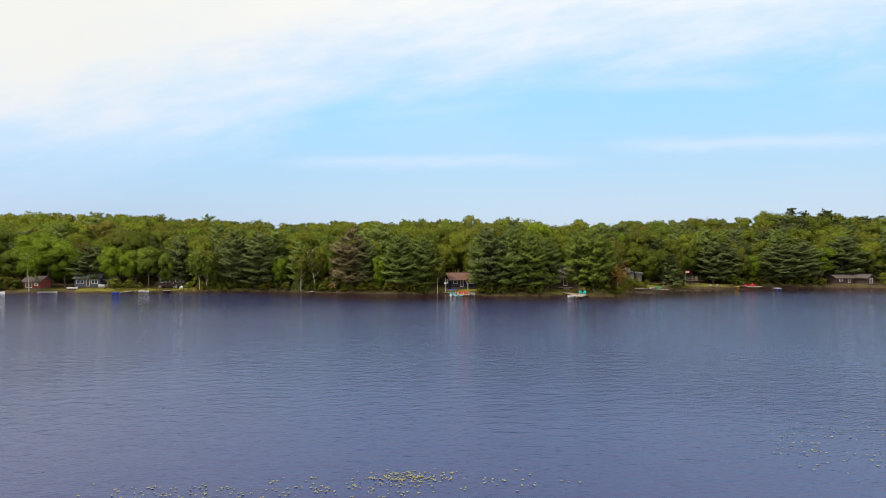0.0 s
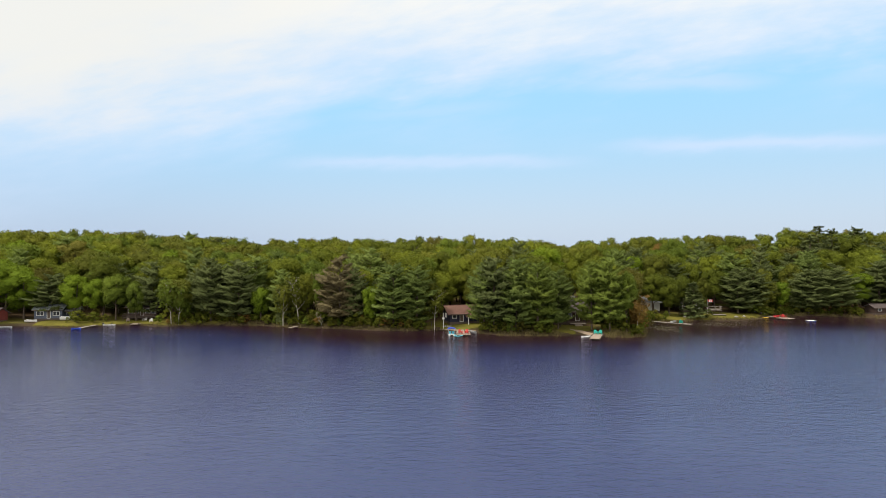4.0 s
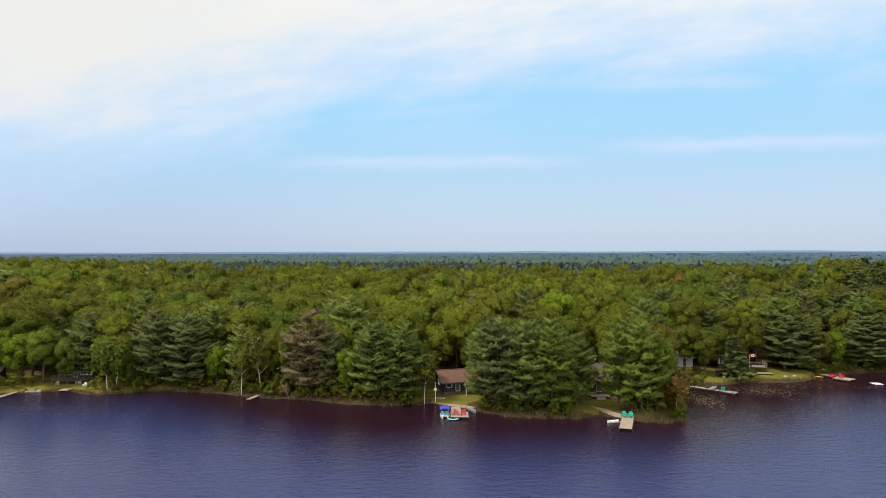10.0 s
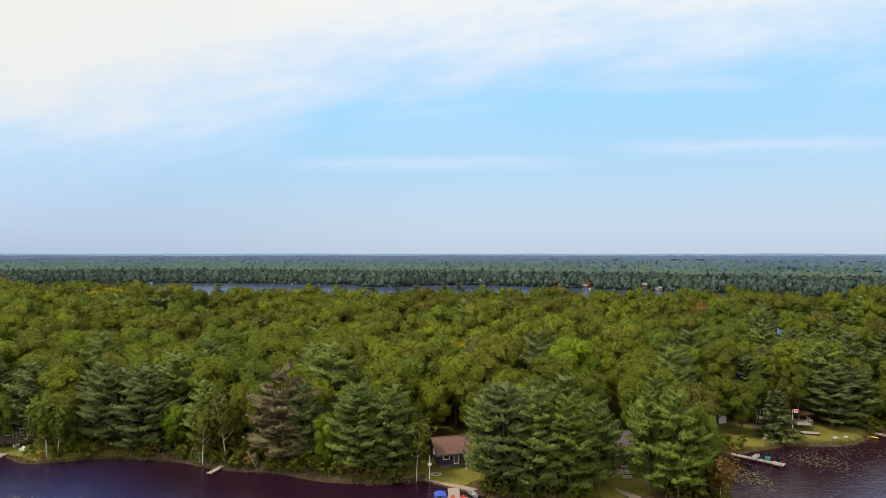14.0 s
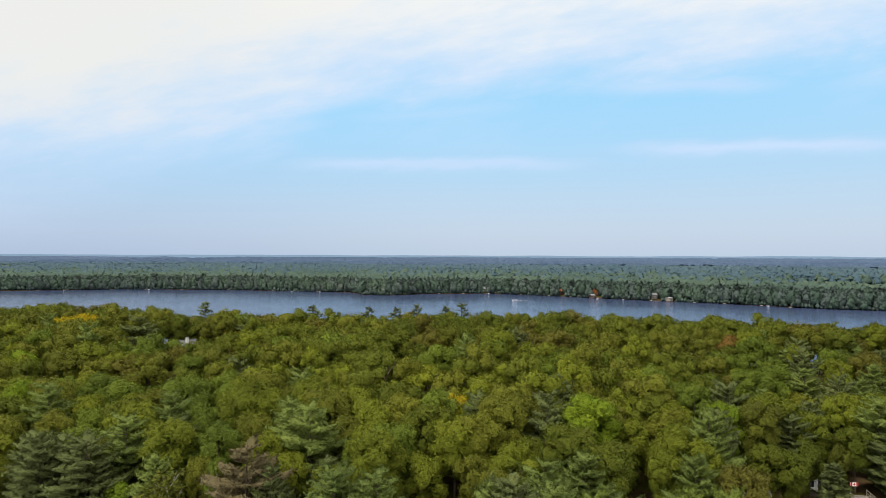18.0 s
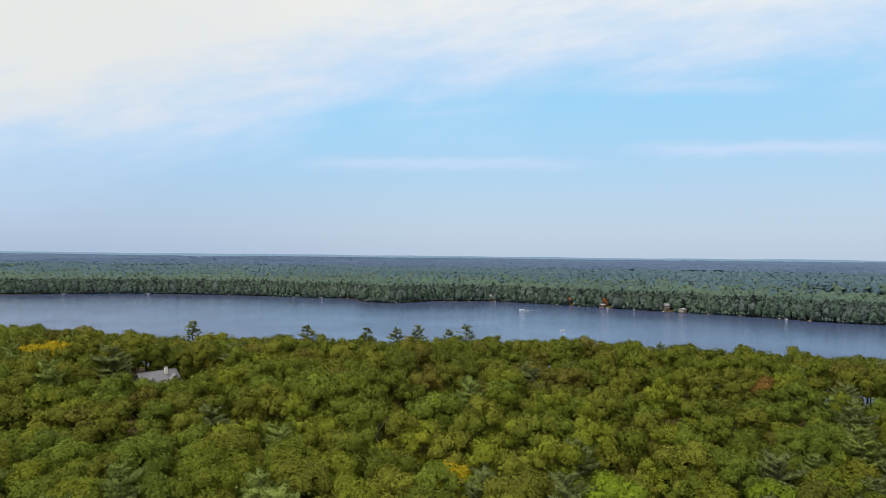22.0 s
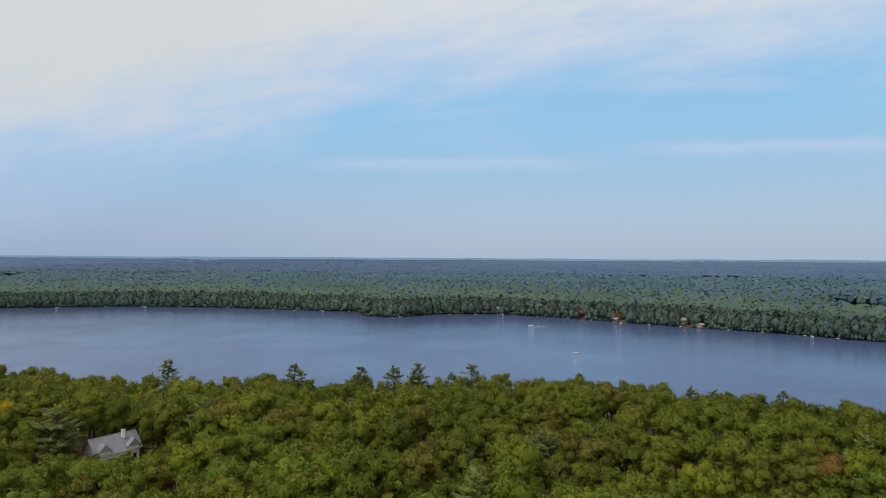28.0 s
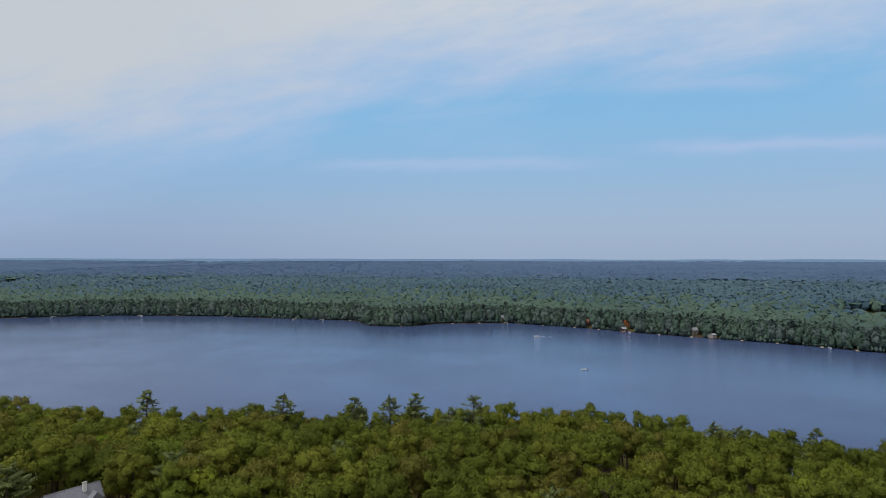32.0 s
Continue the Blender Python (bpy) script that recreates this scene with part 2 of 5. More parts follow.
def ground_material():
    m, N = material("forest_ground")
    geo = N.add("ShaderNodeNewGeometry")
    pos = geo.outputs["Position"]
    z = N.add("ShaderNodeSeparateXYZ", Vector=pos).outputs[2]
    fine_n, wide = N.noise(1.8, 5, 0.65, pos), N.noise(0.09, 3, 0.55, pos)
    grass = N.mix(fine_n, (0.085, 0.085, 0.016), (0.16, 0.15, 0.022))
    litter = N.mix(fine_n, (0.045, 0.030, 0.018), (0.11, 0.07, 0.035))
    col = N.mix(N.ramp(wide, 0.42, 0.58), litter, grass)
    mud = N.mix(fine_n, (0.03, 0.022, 0.014), (0.085, 0.062, 0.036))
    col = N.mix(N.ramp(z, 0.95, 0.15), col, mud)
    bn = N.add("ShaderNodeBump", Strength=0.6, Distance=0.1, Height=fine_n)
    sh = N.add("ShaderNodeBsdfPrincipled", Base_Color=col, Roughness=0.95, Specular_IOR_Level=0.1, Normal=bn.outputs[0])
    N.add("ShaderNodeOutputMaterial", Surface=sh.outputs[0])
    return m


WATER, GROUND = water_material(), ground_material()

# ---------------------------------------------------------------- plan: shorelines and ground
NEAR_SHORE = [(-2600, -300), (-400, -30), (-200, 8), (-120, 12), (-108, 18), (-95, 13), (-88, 16), (-80, 19), (-72, 15), (-60, 18), (-48, 16), (-38, 12), (-29, 10.8),
              (-21, 7.5), (-14, 6), (-6, 7), (2, 2.6), (8, -1.6), (14, -2.4), (20, -3.0), (23.7, -0.6), (29, -4.5), (32.5, -5.4), (37, -4.0), (39.5, 2.5), (41.2, 8), (44.6, 14.6), (47, 19.5), (52, 21.5), (60, 24.5),
              (74, 26), (84, 33), (95, 36), (104, 32), (117, 25), (140, 22), (220, 30), (600, -60), (2600, -400)]
BACK_SHORE = [(-2600, 500), (-500, 330), (-300, 268), (-230, 240), (-165, 212), (-100, 205), (-40, 204), (30, 213), (58, 208), (78, 194), (98, 180), (110, 164), (124, 158),
              (160, 162), (240, 168), (600, 150), (2600, 0)]
FAR_SHORE = [(-2600, 900), (-900, 640), (-500, 617), (-390, 655), (-268, 652), (-182, 629), (-112, 615), (-93, 572), (-72, 566), (-53, 569), (-30, 592), (44, 602), (108, 565),
             (155, 528), (197, 499), (250, 466), (282, 436), (297, 423), (360, 400), (600, 380), (2600, 300)]


def line(points, x):
    return np.interp(x, [p[0] for p in points], [p[1] for p in points])


def smooth(x, a, b):
    t = np.clip((x - a) / (b - a), 0, 1)
    return t * t * (3 - 2 * t)


def wobble(x, y, s):
    """A cheap smooth noise between about -1 and 1."""
    return (np.sin(x * s + 1.3 * np.sin(y * s * 0.7)) + np.sin(y * s * 1.13 + 1.7 * np.sin(x * s * 0.6 + 2.0)) + np.sin((x + y) * s * 0.57 + 4.0)) / 3


PONDS = [(470, 590, 95, 75), (-1000, 1120, 150, 130), (-1900, 3760, 440, 840), (-620, 1180, 70, 60)]  # far waters: x, y and half widths


def pond(x, y):
    d = np.full(np.shape(x), 9.0)
    for px, py, rx, ry in PONDS:
        d = np.minimum(d, np.hypot((x - px) / rx, (y - py) / ry))
    return d


def ground_z(x, y):
    """Height of the ground; below 0 under the lakes."""
    x, y = np.asarray(x, float), np.asarray(y, float)
    jag = 0.5 * wobble(x, y, 0.9) + 0.7 * wobble(x + 40, y, 0.31)
    a = y - line(NEAR_SHORE, x) + jag
    b = line(BACK_SHORE, x) - y + jag
    c = y - line(FAR_SHORE, x) + 3 * wobble(x, y, 0.05)
    inland = np.minimum(a, b)
    hill = 0.30 * np.minimum(inland, 2.2) + 0.05 * np.clip(inland - 2.2, 0, 20) + 4.2 * smooth(inland, 14, 75) + (3.2 * smooth(-x, 40, 150) * (1 - 0.8 * smooth(y, 125, 185)) + 3.2 * smooth(x, 45, 110)) * smooth(inland, 12, 60)
    far = 0.3 * np.minimum(c, 3) + 2 * smooth(c, 3, 40) + 4.5 * smooth(c, 20, 500) + 3 * smooth(c, 0, 300) * wobble(x, y, 0.006)
    z = np.where(inland > c, hill, far)
    z = np.where((inland < 0) & (c < 0), np.maximum(np.maximum(inland, c) * 0.25, -3), z)
    d = pond(x, y)
    return np.where((d < 1.2) & (y > 300), np.minimum(z, (d - 1.0) * 30), z)


def steps(*bands):
    out = []
    for a, b, s in bands:
        out += list(np.arange(a, b, s))
    return np.array(out + [bands[-1][1]])


def mesh_from(name, verts, faces, mats, face_mats=None, smooth_faces=False, normals=None):
    """A mesh from arrays: verts N x 3, faces M x 4 (or M x 3)."""
    me = bpy.data.meshes.new(name)
    verts, faces = np.asarray(verts, np.float32), np.asarray(faces, np.int32)
    k = faces.shape[1]
    me.vertices.add(len(verts))
    me.vertices.foreach_set("co", verts.ravel())
    me.loops.add(faces.size)
    me.loops.foreach_set("vertex_index", faces.ravel())
    me.polygons.add(len(faces))
    me.polygons.foreach_set("loop_start", np.arange(0, faces.size, k, dtype=np.int32))
    for m in mats:
        me.materials.append(m)
    if face_mats is not None:
        me.polygons.foreach_set("material_index", np.asarray(face_mats, np.int32))
    me.update(calc_edges=True)
    me.polygons.foreach_set("use_smooth", np.full(len(faces), smooth_faces or normals is not None))
    if normals is not None:
        me.normals_split_custom_set_from_vertices(np.asarray(normals, np.float32))
    return me


def grid_faces(nx, ny):
    i = (np.arange(ny - 1)[:, None] * nx + np.arange(nx - 1)[None]).ravel()
    return np.stack([i, i + 1, i + nx + 1, i + nx], 1)


xs = steps((-4800, -1200, 120), (-1200, -280, 20), (-280, -135, 4), (-135, 135, 2.2), (135, 280, 4), (280, 1200, 20), (1200, 4800, 120))
ys = steps((-900, -40, 60), (-40, -8, 4), (-8, 45, 1.2), (45, 230, 3.5), (230, 400, 12), (400, 700, 6), (700, 1400, 25), (1400, 4900, 100))
gx, gy = np.meshgrid(xs, ys)
gz = ground_z(gx, gy)
ground = tagged(new("ground", mesh_from("ground", np.stack([gx, gy, gz], 2).reshape(-1, 3), grid_faces(len(xs), len(ys)), [GROUND], smooth_faces=True)),
                "leaf-littered forest ground with grassy patches and muddy lake banks", "ground", kind="structure")
wx, wy = np.meshgrid(steps((-4800, 4800, 400)), steps((-900, 4900, 400)))
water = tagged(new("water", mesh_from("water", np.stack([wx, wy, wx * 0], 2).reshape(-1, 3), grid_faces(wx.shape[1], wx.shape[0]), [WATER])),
               "dark rippled lake water, sky and tree reflections partly in its colour", "lake", kind="structure")

# ---------------------------------------------------------------- trees
rng = np.random.default_rng(7)


def unit(v):
    return v / np.maximum(np.linalg.norm(v, axis=-1, keepdims=True), 1e-9)


def leaf_sprays(centres, normals, size, r, flat=0.5, long=1.3, even=0.65, tuft=0.0):
    """Ragged three-cornered leaf sprays at centres: a share of them stand up as tufts, the rest lie along the crown."""
    n = len(centres)
    nor = unit(normals + flat * r.normal(size=(n, 3)))
    t = unit(np.cross(nor, r.normal(size=(n, 3))))
    axis = unit(unit(normals) * 0.9 + np.array([0, 0, 0.45]) + 0.55 * r.normal(size=(n, 3)))
    t = np.where((r.random(n) < tuft)[:, None], axis, t)
    b = unit(np.cross(nor + 0.3 * r.normal(size=(n, 3)), t))
    s = (size * r.uniform(0.6, 1.4, n))[:, None]
    k = r.uniform(0.7, 1.3, (3, n, 1))
    v = np.stack([centres + t * s * long * k[0], centres - t * s * 0.6 * long * k[1] + b * s * k[1] + nor * s * 0.15,
                  centres - t * s * 0.6 * long * k[2] - b * s * k[2] - nor * s * 0.2], 1)
    soft = unit(even * unit(normals) + (1 - even) * nor)
    return v.reshape(-1, 3), np.arange(3 * n).reshape(n, 3), np.repeat(soft, 3, 0)


def tube(points, radii, sides):
    """A tapered tube along points, as verts and triangles."""
    pts, rad = np.asarray(points, float), np.asarray(radii, float)
    d = unit(np.gradient(pts, axis=0))
    ref = np.where(np.abs(d[:, 2:3]) > 0.9, np.array([[1.0, 0, 0]]), np.array([[0, 0, 1.0]]))
    u = unit(np.cross(d, ref))
    w = np.cross(d, u)
    a = np.arange(sides) * 2 * np.pi / sides
    v = pts[:, None] + rad[:, None, None] * (np.cos(a)[None, :, None] * u[:, None] + np.sin(a)[None, :, None] * w[:, None])
    f = []
    for i in range(len(pts) - 1):
        for j in range(sides):
            k = (j + 1) % sides
            f += [(i * sides + j, i * sides + k, (i + 1) * sides + k), (i * sides + j, (i + 1) * sides + k, (i + 1) * sides + j)]
    nor = unit(np.repeat(d, sides, 0) * 0 + v.reshape(-1, 3) - np.repeat(pts, sides, 0))
    return v.reshape(-1, 3), np.array(f), nor


def join(pieces):
    vs, fs, ns, n = [], [], [], 0
    for v, f, q in pieces:
        vs.append(v)
        fs.append(f + n)
        ns.append(q)
        n += len(v)
    return np.concatenate(vs), np.concatenate(fs), np.concatenate(ns)


def ball(level):
    """A unit icosphere as verts and triangles."""
    bm = bmesh.new()
    bmesh.ops.create_icosphere(bm, subdivisions=level, radius=1.0)
    bm.verts.index_update()
    v, f = np.array([q.co[:] for q in bm.verts]), np.array([[q.index for q in t.verts] for t in bm.faces])
    bm.free()
    return v, f


BALLS = {1: ball(1), 2: ball(2), 3: ball(3)}


def broadleaf(seed, height, radius, count, size, base=0.30, limbs=4, sides=6, lobes=15, even=0.65, tuft=0.45, ball_level=2):
    """Crown and trunk of a broad-leaved tree: leafy lobes, lumpy and uneven, with loose sprays over them. Returns (crown, trunk)."""
    r = np.random.default_rng(seed)
    z0, z1 = height * base, height
    mid, half = (z0 + z1) / 2, (z1 - z0) / 2
    cen, rad = [], []
    for i in range(lobes):
        h = (i + 0.5) / lobes
        az = i * 2.4 + r.uniform(-0.4, 0.4)
        zz = z0 + (z1 - z0) * (0.12 + 0.76 * h)
        wide = math.sqrt(max(0.05, 1 - ((zz - mid) / half) ** 2)) ** 0.8
        q = radius * wide * r.uniform(0.45, 0.78)
        cen.append((q * math.cos(az), q * math.sin(az), zz + r.uniform(-0.5, 0.5)))
        rad.append(radius * r.uniform(0.28, 0.46))
    cen.append((0, 0, z1 - radius * 0.42))
    rad.append(radius * 0.42)
    cen, rad = np.array(cen), np.array(rad)
    pieces = []
    bv, bf = BALLS[ball_level]
    for k, (c, q) in enumerate(zip(cen, rad)):
        lump = 1 + 0.18 * np.sin(bv @ r.normal(0, 3.2, 3) + k) + 0.12 * np.sin(bv @ r.normal(0, 6.0, 3)) + r.uniform(-0.16, 0.16, len(bv))
        v = c + bv * (q * 0.80 * lump)[:, None] * np.array([1, 1, 0.92])
        mids = v[bf].mean(1)
        show = np.ones(len(bf), bool)
        for m, (c2, q2) in enumerate(zip(cen, rad)):
            if m != k:
                show &= np.linalg.norm(mids - c2, axis=1) > q2 * 0.78
        show &= (bv[bf].mean(1)[:, 2] > -0.75)
        f = bf[show]
        used, f = np.unique(f, return_inverse=True)
        nor = unit(bv[used] * 0.55 + 0.6 * unit(v[used] - np.array([0, 0, mid - half * 0.4])))
        pieces.append((v[used], f.reshape(-1, 3), nor))
    pick = r.choice(len(cen), count, p=rad ** 2 / (rad ** 2).sum())
    d = unit(r.normal(size=(count, 3)) + np.array([0, 0, 0.55]))
    shell = r.uniform(0.80, 1.16, count)
    pts = cen[pick] + d * (rad[pick] * shell)[:, None] * np.array([1, 1, 0.95])
    out = unit(pts - np.array([0, 0, mid - half * 0.4]))
    keep = np.ones(count, bool)
    for c, q in zip(cen, rad):
        keep &= ~(np.linalg.norm((pts - c) / np.array([1, 1, 0.85]), axis=1) < q * 0.70)
    pieces.append(leaf_sprays(pts[keep], d[keep] * 0.55 + out[keep] * 0.7 + np.array([0, 0, 0.1]), size, r, 0.30, even=even, tuft=tuft))
    crown = join(pieces)
    lean = r.uniform(-0.05, 0.05, 2) * height
    trunk = [tube([(0, 0, -0.6), (lean[0] * 0.3, lean[1] * 0.3, height * 0.3), (lean[0] * 0.7, lean[1] * 0.7, height * 0.6), (lean[0], lean[1], height * 0.88)],
                  np.array([0.020, 0.014, 0.009, 0.003]) * height, sides)]
    for i in range(limbs):
        h = height * (base * 0.85 + 0.09 * i)
        az = i * 2.3 + r.uniform(0, 1)
        e = np.array([math.cos(az) * radius * 0.7, math.sin(az) * radius * 0.7, h + height * 0.2])
        s = np.array([lean[0] * h / height, lean[1] * h / height, h])
        trunk.append(tube([s, (s + e) / 2 + (0, 0, 0.2), e], np.array([0.008, 0.005, 0.002]) * height, max(3, sides - 2)))
    return crown, join(trunk)


def pine(seed, height, radius, levels, sprays, size, base=0.16, gap=0.12, sides=6, narrow=False):
    """A white pine or spruce: whorls of level branches that carry sprays of needles. Returns (crown, trunk)."""
    r = np.random.default_rng(seed)
    pts, nor, trunk = [], [], []
    sway = r.uniform(-0.02, 0.02, 2) * height
    for i in range(levels):
        h = (i + 0.4) / levels
        z = height * (base + (1 - base) * h)
        prof = (1 - h) ** 0.75 * 1.05 + 0.08 if narrow else (min(1.0, 0.62 + h * 1.3) * (1 - h ** 3.0) ** 0.75 + 0.08) * (0.84 + 0.3 * math.sin(i * 2.1 + seed))
        n = 6 if h < 0.75 else 5
        for j in range(n):
            if r.random() < gap:
                continue
            az = j * 2 * math.pi / n + i * 1.1 + r.uniform(-0.35, 0.35)
            ln = radius * prof * r.uniform(0.62, 1.18)
            rise = (-0.12 if narrow else 0.10) + 0.45 * h * h + r.uniform(-0.08, 0.08)
            zz = z + r.uniform(-0.5, 0.5) * height / levels
            m = max(3, int(sprays * (0.45 + prof * 0.6)))
            s = (np.arange(m) + r.uniform(0.2, 0.9, m)) / m
            s = 0.30 + 0.74 * s ** 0.8
            side = r.uniform(-0.36, 0.36, m) * ln * (0.25 + 0.9 * s * (1.25 - s))
            px = sway[0] * h + math.cos(az) * ln * s - math.sin(az) * side
            py = sway[1] * h + math.sin(az) * ln * s + math.cos(az) * side
            pz = zz + rise * ln * s + r.normal(0, 0.07, m) - 0.16 * ln * s * (1 - h) + 0.16 * ln * s ** 3 - 0.5 * np.abs(side) * 0.5
            pts.append(np.stack([px, py, pz], 1))
            nor.append(np.stack([np.cos(az) * 0.35 * s, np.sin(az) * 0.35 * s, np.ones(m)], 1))
            if sides > 4 and j % 2 == 0:
                a = np.array([sway[0] * h, sway[1] * h, zz])
                trunk.append(tube([a, a + (math.cos(az) * ln * 0.8, math.sin(az) * ln * 0.8, rise * ln * 0.75)], [0.06, 0.015], 3))
    pts, nor = np.concatenate(pts), np.concatenate(nor)
    crown = leaf_sprays(pts, nor + 0.5 * unit(pts - (0, 0, height * 0.45)), size, r, 0.28, 2.0, even=0.85, tuft=0.35)
    trunk.insert(0, tube([(0, 0, -0.6), (sway[0] * 0.5, sway[1] * 0.5, height * 0.5), (sway[0], sway[1], height * 0.99)], np.array([0.018, 0.011, 0.002]) * height, sides))
    return crown, join(trunk)


def white_pine(seed, height, radius, levels, sprays, size, base=0.12, gap=0.08, sides=6):
    """A white pine: storeys of boughs that end in flat, upturned plumes of needles. Returns (crown, trunk)."""
    r = np.random.default_rng(seed)
    bv, bf = BALLS[1]
    cap = bf[bv[bf].mean(1)[:, 2] > -0.45]
    sway = r.uniform(-0.02, 0.02, 2) * height
    pieces, pts, nor, trunk = [], [], [], []
    for i in range(levels):
        h = (i + 0.4) / levels
        prof = min(1.0, 0.70 + h * 1.1) * (1 - h ** 2.8) ** 0.7 + 0.10
        n = 6 if h < 0.7 else 4
        for j in range(n):
            if r.random() < gap:
                continue
            az = j * 2 * math.pi / n + i * 1.1 + r.uniform(-0.4, 0.4)
            ln = radius * prof * r.uniform(0.72, 1.14) * (0.92 + 0.14 * math.sin(i * 2.1 + seed))
            zz = height * (base + (1 - base) * h) + r.uniform(-0.5, 0.5) * height / levels
            lift = 0.02 + 0.42 * h * h + r.uniform(-0.08, 0.08)
            way = np.array([math.cos(az), math.sin(az), 0.0])
            for reach, part_size in ((0.86, 1.0), (0.50, 0.85)) if h < 0.8 else ((0.75, 1.0),):
                q = (0.20 * radius + 0.16 * ln) * part_size * r.uniform(0.8, 1.2)
                side = np.array([-way[1], way[0], 0]) * r.uniform(-0.25, 0.25) * ln
                c = np.array([sway[0] * h, sway[1] * h, zz]) + way * ln * reach + side + np.array([0, 0, lift * ln * reach])
                local = np.array([way, (-way[1], way[0], 0), (0, 0, 1)])
                tilt = 0.30 + 0.3 * h
                lump = 1 + r.uniform(-0.24, 0.24, len(bv))
                o = bv * lump[:, None] * np.array([1.25, 0.85, 0.42]) * q * 0.86
                o[:, 2] += o[:, 0] * tilt
                v = c + o @ local
                used, f = np.unique(cap, return_inverse=True)
                pieces.append((v[used], f.reshape(-1, 3), unit(unit(bv[used] * np.array([0.7, 0.7, 1.2])) @ local + 0.4 * way + np.array([0, 0, 0.35]))))
                d = unit(r.normal(size=(sprays, 3)) + np.array([0.45, 0, 0.5]))
                o = d * np.array([1.35, 0.95, 0.46]) * q * r.uniform(0.8, 1.12, (sprays, 1))
                o[:, 2] += o[:, 0] * tilt
                pts.append(c + o @ local)
                nor.append(unit(d * np.array([0.7, 0.7, 1.1])) @ local + 0.4 * way + np.array([0, 0, 0.35]))
            if j % 2 == 0:
                a = np.array([sway[0] * h, sway[1] * h, zz])
                trunk.append(tube([a, a + way * ln * 0.7 + np.array([0, 0, lift * ln * 0.7])], [0.07, 0.02], 3))
    pieces.append(leaf_sprays(np.concatenate(pts), np.concatenate(nor), size, r, 0.25, 2.0, even=0.85, tuft=0.55))
    trunk.insert(0, tube([(0, 0, -0.6), (sway[0] * 0.5, sway[1] * 0.5, height * 0.5), (sway[0], sway[1], height * 0.97)], np.array([0.018, 0.011, 0.002]) * height, sides))
    return join(pieces), join(trunk)


# prototypes of height 1:1, scaled when planted
HI_BROAD = [broadleaf(100 + i, 14, 4.3, 2600, 0.19, base=0.20 + 0.04 * (i % 3), lobes=17, even=0.8) for i in range(7)]
HI_PINE = [white_pine(200 + i, 17, 4.4, 13, 20, 0.20, base=0.11 + 0.04 * (i % 3)) for i in range(5)]
HI_PINE += [pine(260 + i, 17, 4.2, 13, 14, 0.30, base=0.3, gap=0.14, narrow=True) for i in range(3)]
HI_SPRUCE = [pine(240 + i, 14, 3.1, 24, 16, 0.28, base=0.04, gap=0.03, narrow=True) for i in range(2)]
MID_BROAD = [broadleaf(300 + i, 14, 4.1, 740, 0.25, base=0.50, limbs=0, sides=3, lobes=9 + i % 4, even=0.75, tuft=0.6, ball_level=1) for i in range(9)]
MID_PINE = [white_pine(400 + i, 16, 4.0, 8, 10, 0.26, base=0.40, sides=3) for i in range(3)]
SHRUBS = [broadleaf(560 + i, 14, 5.6, 110, 0.85, base=0.05, limbs=0, sides=3, lobes=6, even=0.8, ball_level=1) for i in range(5)]
LOW_PINE = [pine(600 + i, 16, 3.4, 9, 3, 1.0, base=0.12, sides=3) for i in range(4)]


def far_tree(seed, height, radius, conifer, segs, rings, sprays, size):
    """A tree seen from far off: a lumpy closed crown with ragged sprays on it. Returns (crown, trunk)."""
    r = np.random.default_rng(seed)
    z0 = height * (0.05 if conifer else 0.12)
    rows = []
    for i in range(rings):
        h = i / (rings - 0.4)
        q = (1 - h) ** 0.95 * (0.8 + 0.5 * r.random()) + 0.04 if conifer else math.sqrt(max(0.03, 1 - (h * 1.5 - 0.5) ** 2)) * (0.9 if i else 0.6)
        a = (np.arange(segs) + 0.5 * (i % 2) + r.uniform(-0.25, 0.25, segs)) * 2 * math.pi / segs
        q = q * radius * r.uniform(0.80, 1.16, segs)
        rows.append(np.stack([np.cos(a) * q, np.sin(a) * q, z0 + (height - z0) * h + r.uniform(-0.9, 0.9, segs) * (0 < i < rings - 1)], 1))
    v = np.concatenate(rows + [np.array([[0, 0, height + 0.2]])])
    f = []
    for i in range(rings - 1):
        for j in range(segs):
            k = (j + 1) % segs
            f += [(i * segs + j, i * segs + k, (i + 1) * segs + k), (i * segs + j, (i + 1) * segs + k, (i + 1) * segs + j)]
    f += [((rings - 1) * segs + j, (rings - 1) * segs + (j + 1) % segs, rings * segs) for j in range(segs)]
    f = np.array(f)
    out = unit(v - np.array([0, 0, height * 0.45]) + np.array([0, 0, 0.8]))
    pick = r.integers(0, len(f), sprays)
    w = r.dirichlet((1, 1, 1), sprays)
    pts = (v[f[pick]] * w[:, :, None]).sum(1) * np.array([1.04, 1.04, 1.02])
    nor = unit(pts - np.array([0, 0, height * 0.4]) + np.array([0, 0, 1.5]))
    return join([(v, f, out), leaf_sprays(pts, nor, size, r, 0.4, 1.2, even=0.85, tuft=0.7)]), tube([(0, 0, -0.6), (0, 0, height * 0.5), (0, 0, height * 0.9)], np.array([0.014, 0.010, 0.004]) * height, 3)


EDGE_BROAD = [far_tree(500 + i, 14, 3.4, False, 8, 6, 150, 0.75) for i in range(6)]
EDGE_PINE = [far_tree(620 + i, 16, 3.6, True, 7, 8, 130, 0.75) for i in range(6)]
TINY_BROAD = [far_tree(700 + i, 14, 4.5, False, 6, 4, 8, 1.0) for i in range(6)]
TINY_PINE = [far_tree(800 + i, 16, 3.2, True, 5, 5, 16, 0.8) for i in range(4)]

proto = {}


